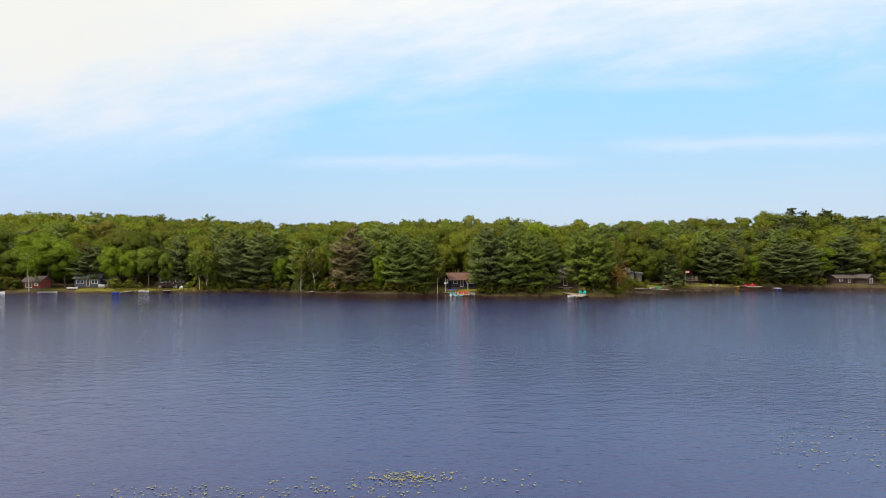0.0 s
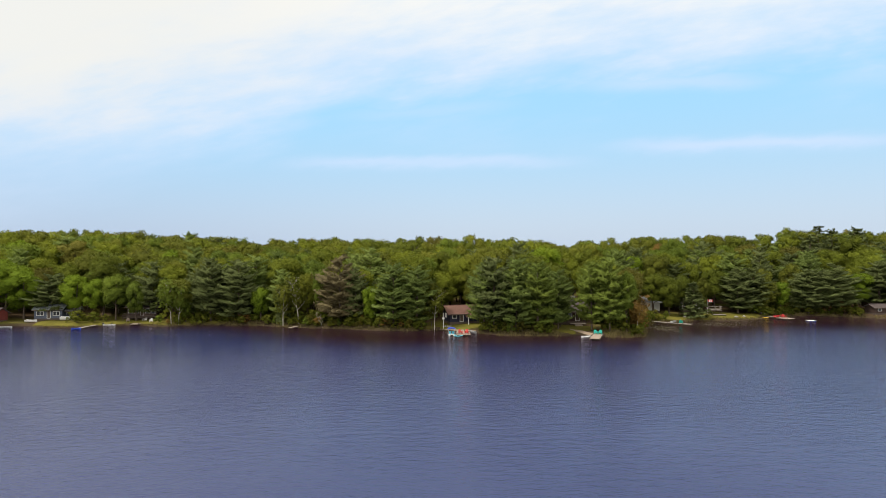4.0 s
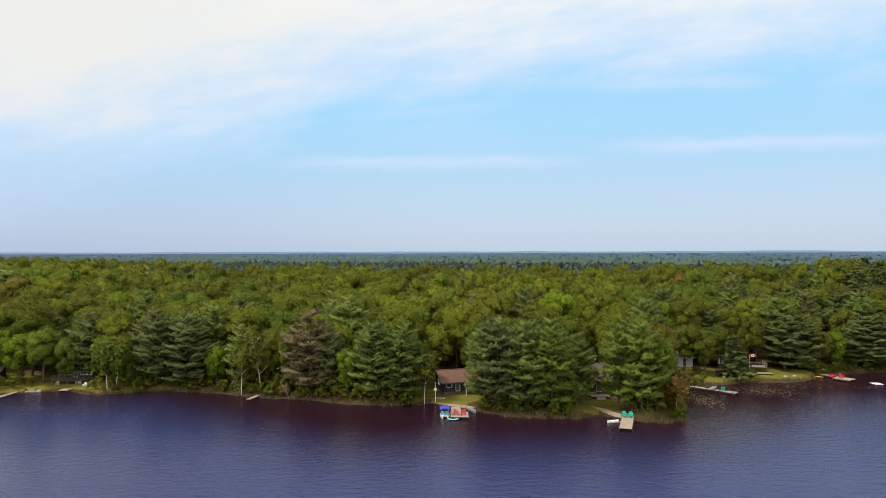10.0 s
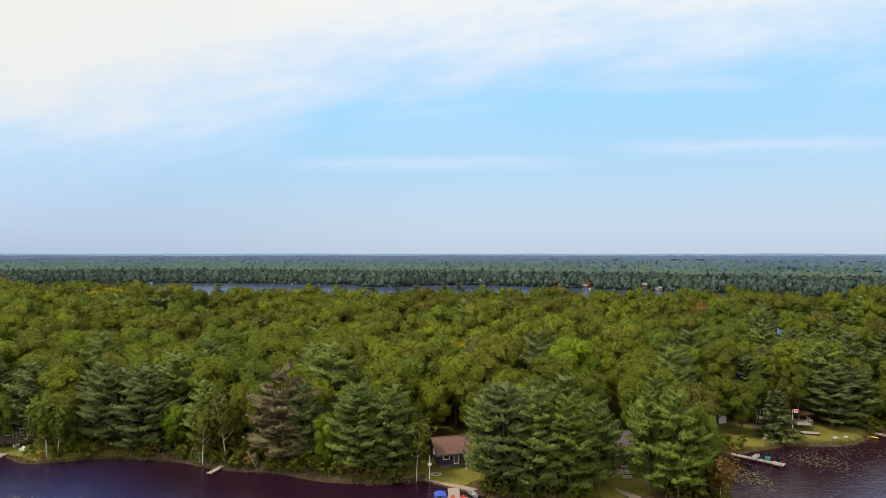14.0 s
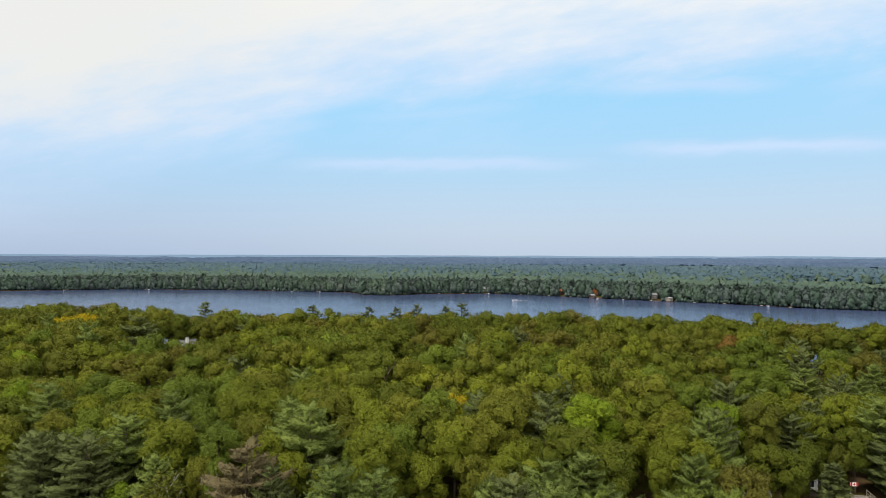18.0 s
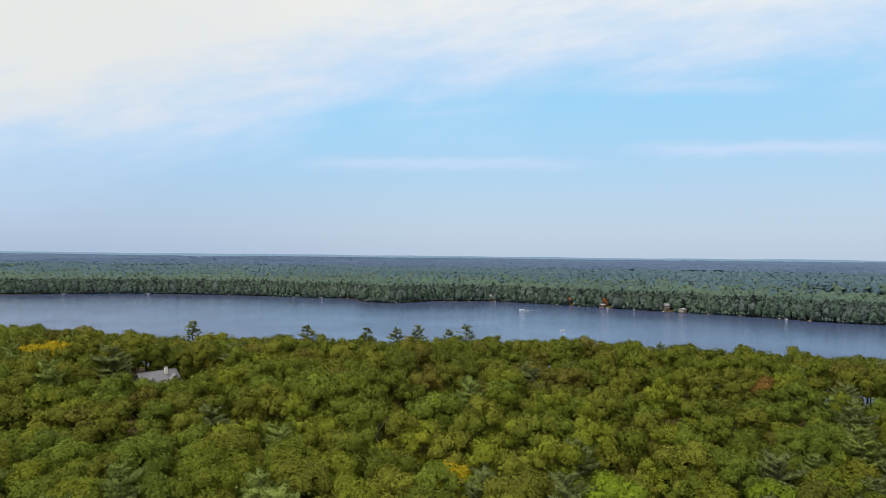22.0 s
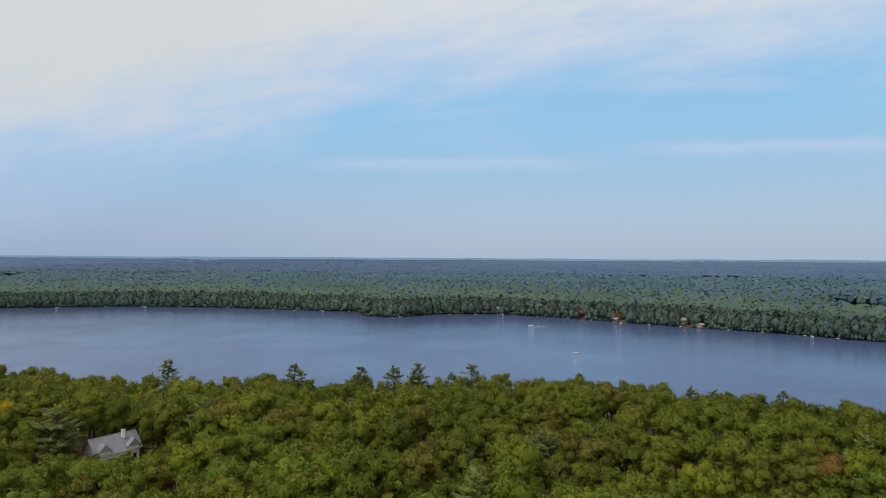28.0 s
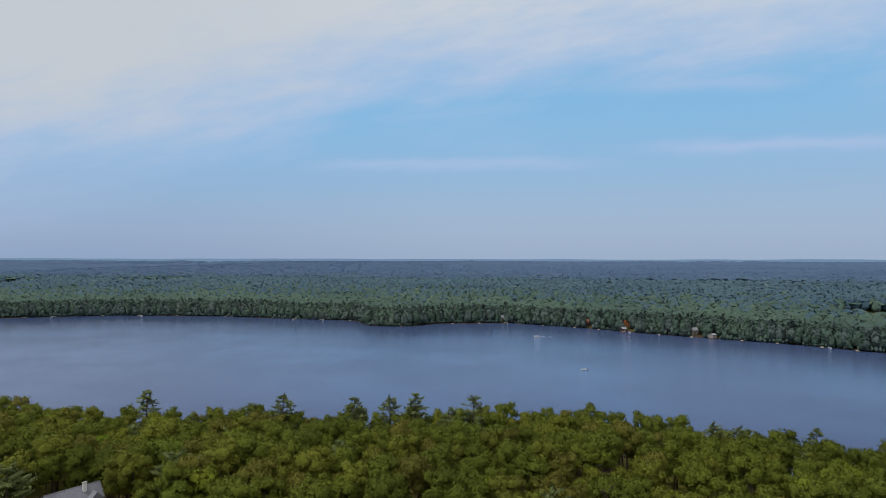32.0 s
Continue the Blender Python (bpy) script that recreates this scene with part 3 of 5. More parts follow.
def tree_thing(kind, k, leafmat, bark, label, group):
    """A tree as a thing: an Empty at its foot with trunk and crown."""
    key = (kind, k, leafmat, bark, label)
    if key not in proto:
        crown, trunk = {"broadleaf_tree": HI_BROAD, "pine_tree": HI_PINE, "spruce_tree": HI_SPRUCE}[kind][k]
        proto[key] = [mesh_from("trunk", *trunk[:2], [TREE_MATS[bark]], smooth_faces=True), mesh_from("crown", *crown[:2], [TREE_MATS[leafmat]], normals=crown[2])]
    root = tagged(new(kind), label, kind.replace("_", " "), group)
    for name, me in zip(("trunk", "crown"), proto[key]):
        new(name, me).parent = root
    return root


def plant(kind, k, leafmat, x, y, height, width=1.0, bark=BARK_I, label="", group="", turn=0.0):
    root = tree_thing(kind, k, leafmat, bark, label, group)
    s = height / {"broadleaf_tree": 14, "pine_tree": 17, "spruce_tree": 14}[kind]
    root.matrix_basis = pose(x, y, float(ground_z(x, y)), 0, 0, turn) @ Matrix.Diagonal((s * width, s * width, s, 1))
    return root


WORDS = {GREEN: "green leaves", OLIVE: "dull olive leaves", LIME: "bright yellow-green leaves", YELLOW: "yellow autumn leaves", RUST: "rusty brown leaves", DEEP: "deep green leaves", WARM: "warm green leaves", BROWN: "brownish olive leaves",
         PINE: "soft green needles", PINE_DARK: "dark grey-green needles", PINE_BROWN: "reddish brown-green needles", PINE_LIGHT: "fresh light green needles"}
planted = []


def shore_tree(kind, mat, x, y, height, width=1.0, bark=BARK_I, where="on the lake shore"):
    k = 5 + len(planted) % 3 if where.startswith("rising") else len(planted) % {"broadleaf_tree": 7, "pine_tree": 5, "spruce_tree": 2}[kind]
    noun = {"broadleaf_tree": "broad-leaved tree", "pine_tree": "tall white pine", "spruce_tree": "dense conical spruce"}[kind]
    planted.append((x, y))
    return plant(kind, k, mat, x, y, height, width, bark, f"{noun}, {WORDS[mat]}, {where}", "trees of the wooded shore", turn=(len(planted) * 137.5) % 360)


# trees of the front row: kind, leaf, x, y, height, width factor
B, N_, S = "broadleaf_tree", "pine_tree", "spruce_tree"
FRONT = [
    (B, LIME, -96.6, 22.0, 11.4, 1.04), (B, LIME, -91.9, 21.9, 10.1, 0.99), (B, GREEN, -86.4, 21.8, 11.4, 1.04), (B, GREEN, -81.1, 19.9, 10.0, 0.76),
    (N_, PINE_DARK, -78.8, 25.0, 13.8, 1.13), (B, OLIVE, -69.2, 17.3, 10.6, 1.08), (B, GREEN, -67.7, 18.5, 5.7, 1.05), (N_, PINE_DARK, -62.1, 17.2, 15.0, 0.92),
    (N_, PINE_DARK, -55.0, 17.1, 14.4, 1.19), (N_, PINE_DARK, -60.9, 23.4, 13.2, 1.13), (B, LIME, -49.3, 18.3, 8.5, 0.92), (S, PINE_DARK, -43.1, 11.4, 8.0, 1.17),
    (N_, PINE, -43.6, 18.2, 12.2, 0.94), (B, OLIVE, -38.2, 20.5, 11.6, 0.66), (B, GREEN, -34.2, 17.4, 12.8, 0.59), (N_, PINE_BROWN, -29.0, 9.1, 15.3, 1.24),
    (N_, PINE_DARK, -25.1, 12.2, 12.8, 0.82), (B, LIME, -21.6, 9.5, 9.1, 0.76), (N_, PINE, -16.1, 5.4, 13.7, 1.18), (N_, PINE, -10.7, 3.9, 13.3, 1.15),
    (B, OLIVE, -7.3, 5.3, 10.1, 0.63), (N_, PINE, 4.4, 0.9, 14.0, 0.98), (N_, PINE_DARK, 6.5, -2.6, 15.1, 1.06), (N_, PINE, 11.1, -3.5, 14.8, 1.02),
    (N_, PINE_LIGHT, 15.6, -1.8, 14.1, 0.95), (N_, PINE, 20.4, 2.4, 12.3, 0.95), (N_, PINE_LIGHT, 27.3, 0.7, 14.3, 0.90), (N_, PINE_LIGHT, 30.6, -1.6, 15.0, 0.89),
    (B, GREEN, 34.1, -1.6, 12.9, 0.64), (B, RUST, 35.6, -3.8, 5.4, 0.62), (B, DEEP, 50.6, 30.5, 10.8, 1.02), (B, DEEP, 54.4, 29.0, 10.4, 1.06),
    (S, PINE_DARK, 60.4, 25.2, 8.9, 1.81), (N_, PINE_DARK, 59.6, 39.0, 12.5, 1.25), (N_, PINE_DARK, 75.2, 34.8, 11.6, 1.45), (N_, PINE_DARK, 80.2, 36.6, 11.6, 1.35), (B, DEEP, 60.4, 34.4, 10.2, 0.85), (B, DEEP, 70.2, 37.6, 11.5, 0.95), (B, OLIVE, 65.4, 34.8, 9.6, 0.62),
    (B, OLIVE, 83.5, 34.0, 9.1, 1.15), (B, LIME, 87.8, 33.2, 8.6, 1.16), (N_, PINE_DARK, 96.4, 37.0, 11.6, 1.71), (N_, PINE_DARK, 101.3, 36.9, 10.9, 1.66),
    (B, GREEN, -124.2, 24.0, 11.0, 1.36), (B, LIME, -115.5, 24.0, 14.2, 1.23), (B, LIME, -110.8, 24.0, 12.9, 1.16), (B, LIME, -119.4, 24.0, 15.0, 1.16),
    (N_, PINE_DARK, -103.7, 24.0, 11.0, 1.45), (B, OLIVE, -127.3, 24.0, 9.5, 1.05), (N_, PINE_DARK, 96.1, 38.0, 10.6, 1.44), (N_, PINE_DARK, 103.8, 38.0, 12.6, 1.54),
    (B, LIME, 109.8, 38.0, 10.5, 1.28), (N_, PINE_DARK, 115.8, 38.0, 13.1, 1.59), (B, WARM, 124.4, 38.0, 11.9, 1.13), (N_, PINE_DARK, 127.8, 38.0, 12.2, 1.42),
]
for kind, mat, x, y, h, w in FRONT:
    shore_tree(kind, mat, x, max(y, float(line(NEAR_SHORE, x)) + 2.8), h, w)
shore_tree(N_, PINE, 21.4, 5.2, 10.5, 0.75)
shore_tree(N_, PINE, 19.0, 8.0, 12.0, 0.85)

# tall pines that stand out above the wood: x, y and height of the tip
TIPS = [(-60.3, 193.1, 19.1), (-106.4, 191.5, 20.2), (3.8, 187.2, 20.7), (82.1, 170.7, 16.2), (-15.5, 196.2, 19.2), (100.3, 164.7, 17.4), (76.0, 174.0, 16.4), (-35.9, 193, 18.3), (-2.5, 171.4, 20.5),
        (-24, 197, 18), (122, 75, 24.5), (128, 77, 23.5), (133, 74, 24.0), (138, 79, 23.8), (150, 76, 21.5), (144, 70, 21), (158, 80, 22), (116, 70, 21)]
for x, y, tip in TIPS:
    shore_tree(N_, PINE_DARK, x, y, tip + 1.6 - float(ground_z(x, y)), 1.45, where="rising above the wood")
odd_trees = [(YELLOW, -116.6, 121.9, 15.5), (YELLOW, -121.5, 120, 14.5), (DEEP, -90.5, 131.8, 15.5), (DEEP, -84.0, 132.5, 14.5), (OLIVE, -79.5, 129.0, 14), (RUST, 76.3, 98.7, 13.5), (YELLOW, -0.7, 45.4, 13.0), (LIME, 4, 43, 12), (LIME, -98, 150, 13), (LIME, -60, 160, 14), (LIME, -22, 48, 13),
             (YELLOW, -72, 128, 12), (YELLOW, -45, 176, 11), (RUST, -62, 98, 10)]
for mat, x, y, h in odd_trees:
    shore_tree(B, mat, x, y, h, 1.0, where="in the wood")

CLEAR = [(-2, 10, 7, 10), (24, 8, 7, 9), (-82, 24, 7, 7), (-103, 24, 9, 8), (67, 33, 7, 8), (-87, 124.5, 7.5, 7), (-81, 112, 11, 11), (-112, 18, 7, 6), (115, 31, 8, 6), (60, 26.5, 14, 4.5), (73, 31, 7, 5), (50.6, 36, 4, 4)]  # house plots, lawns, and a gap fitted to the camera's view of the lodge


def is_clear(x, y):
    return any(((x - a) / rx) ** 2 + ((y - b) / ry) ** 2 < 1 for a, b, rx, ry in CLEAR)


# the wood behind: near trees one by one, the rest as one mass
spots = []
fixed = list(planted)
step = 7.1
for iy, y in enumerate(np.arange(14, 262, step * 0.87)):
    for x in np.arange(-300, 210, step):
        px, py = x + (iy % 2) * step / 2 + rng.uniform(-1.7, 1.7), y + rng.uniform(-1.7, 1.7)
        if abs(px) > 0.74 * (py + 147) + 14:
            continue
        a, b = py - line(NEAR_SHORE, px), line(BACK_SHORE, px) - py
        if a < 8 or b < 3.5 or is_clear(px, py):
            continue
        if min((abs(px - q[0]) + abs(py - q[1]) for q in fixed), default=9) < 4.6:
            continue
        spots.append((px, py))
mass = [(False, m, x, y, h, 1.25) for m, x, y, h in zip((OLIVE, GREEN, BROWN, WARM, GREEN, OLIVE, DEEP, WARM, GREEN, OLIVE), (-86, -79, -73, -84, -77, -90, -71, -82, -76, -88), (114, 116, 114, 108, 109, 110, 107, 103, 102, 104), (5.6, 6.0, 7.0, 7.0, 7.6, 7.2, 8.6, 9, 9.6, 9.2))]
count_near = 0
for px, py in spots:
    u = rng.random()
    a = py - line(NEAR_SHORE, px)
    pat = float(wobble(px, py, 0.045))
    piney = u < (0.40 if a < 24 else 0.035) + (0.22 if px > 60 and py < 90 else 0)
    # darker leaf colours towards the back stand in for a lower exposure there
    v = rng.random() * (1 - 0.55 * float(smooth(py, 75, 120)) * (rng.random() < 0.8))
    mat = (PINE_DARK if v < 0.45 else PINE) if piney else (OLIVE if v < 0.30 - 0.12 * pat else DEEP if v < 0.40 - 0.1 * pat else BROWN if v < 0.45 - 0.1 * pat else WARM if v < 0.76 else GREEN if v < 0.965 else LIME if v < 0.988 else YELLOW if v < 0.993 and a > 60 else RUST if v < 0.995 else BROWN)
    if not piney and rng.random() < 0.75 * float(smooth(py, 62, 105)):
        mat = {WARM: OLIVE, GREEN: DEEP, LIME: WARM, RUST: BROWN, OLIVE: BROWN if rng.random() < 0.15 else DEEP}.get(mat, mat)
    h = rng.uniform(11.0, 17.0) * (0.99 if piney else 1.0) * (0.98 + 0.05 * float(smooth(py, 70, 120)) - 0.15 * float(smooth(py, 145, 188)))
    h *= 1 - 0.08 * float(smooth(px, 0, 25) * smooth(px, 125, 100) * smooth(py, 50, 70) * smooth(py, 150, 130))
    h *= 1 - 0.36 * float(smooth(math.hypot(px + 77, py - 104), 23, 12))
    if a < 42 and abs(px) < 135 and count_near < 290:
        count_near += 1
        shore_tree(N_ if piney else B, mat, px, py, h, rng.uniform(0.9, 1.2), where="at the edge of the wood")
    else:
        mass.append((piney, mat, px, py, h, rng.uniform(0.82, 1.16)))


def wood(name, rows, broad, conifer, label, bark=BARK_I):
    """Many trees as one mass."""
    vs, fs, ms, ns, n = [], [], [], [], 0
    for i, (piney, mat, px, py, h, w) in enumerate(rows):
        crown, trunk = (conifer if piney else broad)[i % len(conifer if piney else broad)]
        s = h / (16 if piney else 14)
        t = rng.uniform(0, 2 * math.pi)
        c, q = math.cos(t) * s * w, math.sin(t) * s * w
        z = float(ground_z(px, py))
        for (v, f, k), mi in ((crown, mat), (trunk, bark)):
            o = np.empty_like(v)
            o[:, 0], o[:, 1], o[:, 2] = v[:, 0] * c - v[:, 1] * q + px, v[:, 0] * q + v[:, 1] * c + py, v[:, 2] * s + z
            vs.append(o)
            e = np.empty_like(k)
            e[:, 0], e[:, 1], e[:, 2] = k[:, 0] * math.cos(t) - k[:, 1] * math.sin(t), k[:, 0] * math.sin(t) + k[:, 1] * math.cos(t), k[:, 2]
            ns.append(e)
            fs.append(f + n)
            ms.append(np.full(len(f), mi))
            n += len(v)
    ob = new(name, mesh_from(name, np.concatenate(vs), np.concatenate(fs), TREE_MATS, np.concatenate(ms), normals=np.concatenate(ns)))
    return tagged(ob, label, "woodland", kind="stuff")


wood("woodland", mass, MID_BROAD, MID_PINE, "mixed green summer wood covering the low hill between two lakes")

# far side of the second lake
far_rows, farther_rows = [], []
FAR_PLOTS = [(146, 551, 4.5), (116, 574, 4.0), (193, 512, 4.5), (203, 497, 3.0), (38, 611, 2.0), (-262, 664, 1.5)]
d, gap = 0.6, 4.3
while d < 1000:
    for x in np.arange(-1300, 1150, gap):
        px = x + rng.uniform(-0.4, 0.4) * gap
        py = float(line(FAR_SHORE, px)) + d + rng.uniform(-0.4, 0.4) * gap * 0.8
        if abs(px + 12) > 0.78 * (py + 60) or py < float(line(FAR_SHORE, px)) + 0.3 or pond(px, py) < 1.12 or any(abs(px - a) < w and py < b + 4.5 for a, b, w in FAR_PLOTS if abs(py - b) < 40):
            continue
        near = d < 26
        piney = rng.random() < (0.22 if near else 0.03)
        # trees farther back more often take the bluer, more hazed leaf colour
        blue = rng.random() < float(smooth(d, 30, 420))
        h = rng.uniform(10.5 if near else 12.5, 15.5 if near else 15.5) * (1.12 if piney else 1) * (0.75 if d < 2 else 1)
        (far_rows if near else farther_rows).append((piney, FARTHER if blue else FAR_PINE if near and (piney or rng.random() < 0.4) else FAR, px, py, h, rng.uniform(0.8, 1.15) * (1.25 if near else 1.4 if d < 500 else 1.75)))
    gap = 4.3 if d < 26 else 8.4 if d < 260 else 11 if d < 520 else 16
    d += gap * 0.86
for x in np.arange(-560, 420, 1.7):
    px = x + rng.uniform(-0.8, 0.8)
    if not any(abs(px - a) < w * 0.7 for a, b, w in FAR_PLOTS):
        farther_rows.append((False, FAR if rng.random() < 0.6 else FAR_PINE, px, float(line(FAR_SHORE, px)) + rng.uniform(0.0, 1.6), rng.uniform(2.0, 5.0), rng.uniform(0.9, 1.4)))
wood("far_woodland", far_rows, EDGE_BROAD, EDGE_PINE, "distant mixed forest along the far lake shore, haze in its colours")
wood("farther_woodland", farther_rows, TINY_BROAD, TINY_PINE, "distant mixed forest behind the far lake shore, haze in its colours")

# leaf-coloured sheet added to cover the dark gaps between the far trees
ux, uy = np.meshgrid(steps((-1300, 1200, 9)), steps((360, 1500, 7)))
ux, uy = ux + rng.uniform(-3, 3, ux.shape), uy + rng.uniform(-2.4, 2.4, uy.shape)
inner = uy - line(FAR_SHORE, ux)
uz = ground_z(ux, uy) + np.minimum(3.0 + 0.45 * np.maximum(inner, 0), 10.0) * rng.uniform(0.82, 1.12, ux.shape)
ok = (inner > 2) & (inner < 900) & (pond(ux, uy) > 1.1)
for a, b, w in FAR_PLOTS:
    ok &= (np.abs(ux - a) > w + 6) | (uy > b + 12)
quads = grid_faces(ux.shape[1], ux.shape[0])
quads = quads[ok.ravel()[quads].all(1)]
used, quads = np.unique(quads, return_inverse=True)
tagged(new("far_understorey", mesh_from("far_understorey", np.stack([ux, uy, uz], 2).reshape(-1, 3)[used], quads.reshape(-1, 4), [FAR_LEAF_HAZED], smooth_faces=True)), "leaf-coloured filler sheet under the distant forest", "understorey", kind="stuff")

# canopy that carries the forest on to the horizon
cx = steps((-3700, -1300, 30), (-1300, 1300, 8), (1300, 3600, 30))
cy = steps((1150, 1700, 10), (1700, 2400, 18), (2400, 4640, 60))
gx, gy = np.meshgrid(cx, cy)
jx, jy = gx + rng.uniform(-3.4, 3.4, gx.shape), gy + rng.uniform(-3.4, 3.4, gx.shape)
top = ground_z(jx, jy) + 12 + rng.uniform(-4, 4, gx.shape) + 1.5 * wobble(jx, jy, 0.03)
behind = jy - line(FAR_SHORE, jx)
top = np.where((behind < 700) | (pond(jx, jy) < 1.0), -4, top)
canopy = tagged(new("distant_forest", mesh_from("distant_forest", np.stack([jx, jy, top], 2).reshape(-1, 3), grid_faces(len(cx), len(cy)), [FAR_CANOPY_HAZED])),
                "unbroken forest canopy reaching to the horizon, haze in its colours", "forest", kind="stuff")


def hazy_backdrop():
    m, N = material("hazy_hills_glow")
    # haze over the hills is painted as one flat blue glow
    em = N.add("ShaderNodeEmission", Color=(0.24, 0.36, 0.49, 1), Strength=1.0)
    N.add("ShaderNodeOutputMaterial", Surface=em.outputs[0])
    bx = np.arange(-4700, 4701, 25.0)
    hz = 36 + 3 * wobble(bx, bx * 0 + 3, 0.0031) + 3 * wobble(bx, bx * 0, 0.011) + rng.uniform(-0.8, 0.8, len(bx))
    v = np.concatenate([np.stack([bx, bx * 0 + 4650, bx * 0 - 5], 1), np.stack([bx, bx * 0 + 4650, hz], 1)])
    return tagged(new("backdrop", mesh_from("backdrop", v, grid_faces(len(bx), 2), [m])), "low hills on the horizon, a flat strip glowing haze blue", "hills", kind="structure")


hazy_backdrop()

# undergrowth along the near bank
shrubs = []
for x in np.arange(-135, 135, 0.75):
    sh = float(line(NEAR_SHORE, x))
    for k in range(3):
        px, a = x + rng.uniform(-0.5, 0.5), rng.uniform(0.5, 7.5)
        py = float(line(NEAR_SHORE, px)) + a
        if is_clear(px, py) or (-9 < px < 1 and a > 1.5) or (19 < px < 30) or (-100 < px < -70 and rng.random() < 0.7) or (50 < px < 74 and a > 2.2):
            continue
        v = rng.random()
        shrubs.append((False, DEEP if v < 0.4 else OLIVE if v < 0.7 else BROWN if v < 0.9 else RUST if v < 0.96 else GREEN, px, py, rng.uniform(0.9, 2.6) * (1.35 if a > 3 else 1.0), rng.uniform(0.9, 1.5)))
wood("undergrowth", shrubs, SHRUBS, LOW_PINE, "low green shrubs and weeds along the lake bank")

# ---------------------------------------------------------------- built things
# blue and brown siding, rust and brown roofs carry tree shade in their colour
WALL_BLUE = simple("blue_grey_siding", (0.020, 0.021, 0.048), 0.75, grain=3)
WALL_SLATE = simple("slate_grey_siding", (0.085, 0.10, 0.14), 0.75, grain=3)
WALL_RED = simple("barn_red_siding", (0.16, 0.035, 0.028), 0.8, grain=3)
WALL_BROWN = simple("brown_log_siding", (0.050, 0.030, 0.024), 0.8, grain=3)
WALL_TAN = simple("tan_siding", (0.24, 0.215, 0.18), 0.8, grain=3)
WALL_WHITE = simple("white_siding", (0.60, 0.59, 0.56), 0.7, grain=3, amount=0.1)
WALL_ORANGE = simple("varnished_pine_siding", (0.46, 0.17, 0.045), 0.6, grain=3)
WHITE = simple("white_paint", (0.78, 0.77, 0.74), 0.6, grain=5, amount=0.1)
ROOF_RUST = simple("rust_red_shingles", (0.145, 0.074, 0.056), 0.9, grain=2.2, amount=0.35, bump=0.5)
ROOF_BROWN = simple("weathered_brown_shingles", (0.085, 0.066, 0.064), 0.9, grain=2.2, amount=0.35, bump=0.5)
ROOF_GREY = simple("pale_grey_shingles", (0.27, 0.275, 0.29), 0.9, grain=2.2, amount=0.25, bump=0.5)
ROOF_METAL = simple("grey_metal_roof", (0.26, 0.29, 0.31), 0.5, 0.3, grain=2)
ROOF_ORANGE = simple("orange_roof", (0.36, 0.12, 0.055), 0.7, grain=2)
STONE = simple("pale_masonry", (0.30, 0.285, 0.26), 0.9, grain=3, amount=0.35, bump=0.6)
WOOD_GREY = simple("weathered_planks", (0.26, 0.225, 0.19), 0.85, grain=2.5, amount=0.3, bump=0.4)
WOOD_PALE = simple("pale_planks", (0.33, 0.265, 0.215), 0.85, grain=2.5, amount=0.25, bump=0.4)
WOOD_DARK = simple("dark_timber", (0.10, 0.075, 0.06), 0.85, grain=3)
TEAL = simple("teal_plastic", (0.02, 0.42, 0.34), 0.45, grain=8, amount=0.1)
RED = simple("red_paint", (0.52, 0.030, 0.030), 0.5, grain=8, amount=0.15)
YELLOW_PL = simple("yellow_plastic", (0.72, 0.46, 0.02), 0.4, grain=8, amount=0.1)
BLUE_CLOTH = simple("blue_canvas", (0.035, 0.07, 0.42), 0.8, grain=8, amount=0.15)
CYAN = simple("turquoise_plastic", (0.12, 0.50, 0.62), 0.4, grain=8, amount=0.1)
HULL_WHITE = simple("white_gelcoat", (0.80, 0.80, 0.80), 0.25, grain=6, amount=0.06)
HULL_GREY = simple("dull_aluminium", (0.45, 0.46, 0.47), 0.4, 0.6, grain=6)
DARK = simple("black_rubber", (0.03, 0.03, 0.032), 0.7, grain=8)
SAND = simple("pale_sand", (0.27, 0.205, 0.15), 0.95, grain=1.2, amount=0.3, bump=0.4)
GRASS = simple("mown_grass", (0.132, 0.120, 0.022), 0.95, grain=1.6, amount=0.42, bump=0.8, spec=0.1)
REED = simple("reed_blades", (0.138, 0.112, 0.046), 0.8, grain=1.0, amount=0.4, spec=0.1)
PAD_DARK = simple("brown_lily_pads", (0.085, 0.070, 0.032), 0.5, grain=0.6, amount=0.45)
PAD = simple("lily_pads", (0.20, 0.18, 0.07), 0.35, grain=0.6, amount=0.45)
FOAM = simple("white_foam", (0.85, 0.86, 0.88), 0.8, grain=3, amount=0.1)


def glass_material():
    m, N = material("window_glass")
    pos = N.add("ShaderNodeTexCoord").outputs["Object"]
    sh = N.add("ShaderNodeBsdfPrincipled", Base_Color=(0.02, 0.025, 0.03, 1), Roughness=N.math("MULTIPLY", N.noise(2.0, 2, 0.5, pos), 0.12), IOR=1.5)
    N.add("ShaderNodeOutputMaterial", Surface=sh.outputs[0])
    return m


GLASS = glass_material()


def box(bm, x0, y0, z0, x1, y1, z1, m=None):
    """Adds a box to bm, turned by m if given."""
    vs = [bm.verts.new(v) for v in ((x0, y0, z0), (x1, y0, z0), (x1, y1, z0), (x0, y1, z0), (x0, y0, z1), (x1, y0, z1), (x1, y1, z1), (x0, y1, z1))]
    for f in ((3, 2, 1, 0), (4, 5, 6, 7), (0, 1, 5, 4), (1, 2, 6, 5), (2, 3, 7, 6), (3, 0, 4, 7)):
        bm.faces.new([vs[i] for i in f])
    if m is not None:
        bmesh.ops.transform(bm, matrix=m, verts=vs)
    return vs


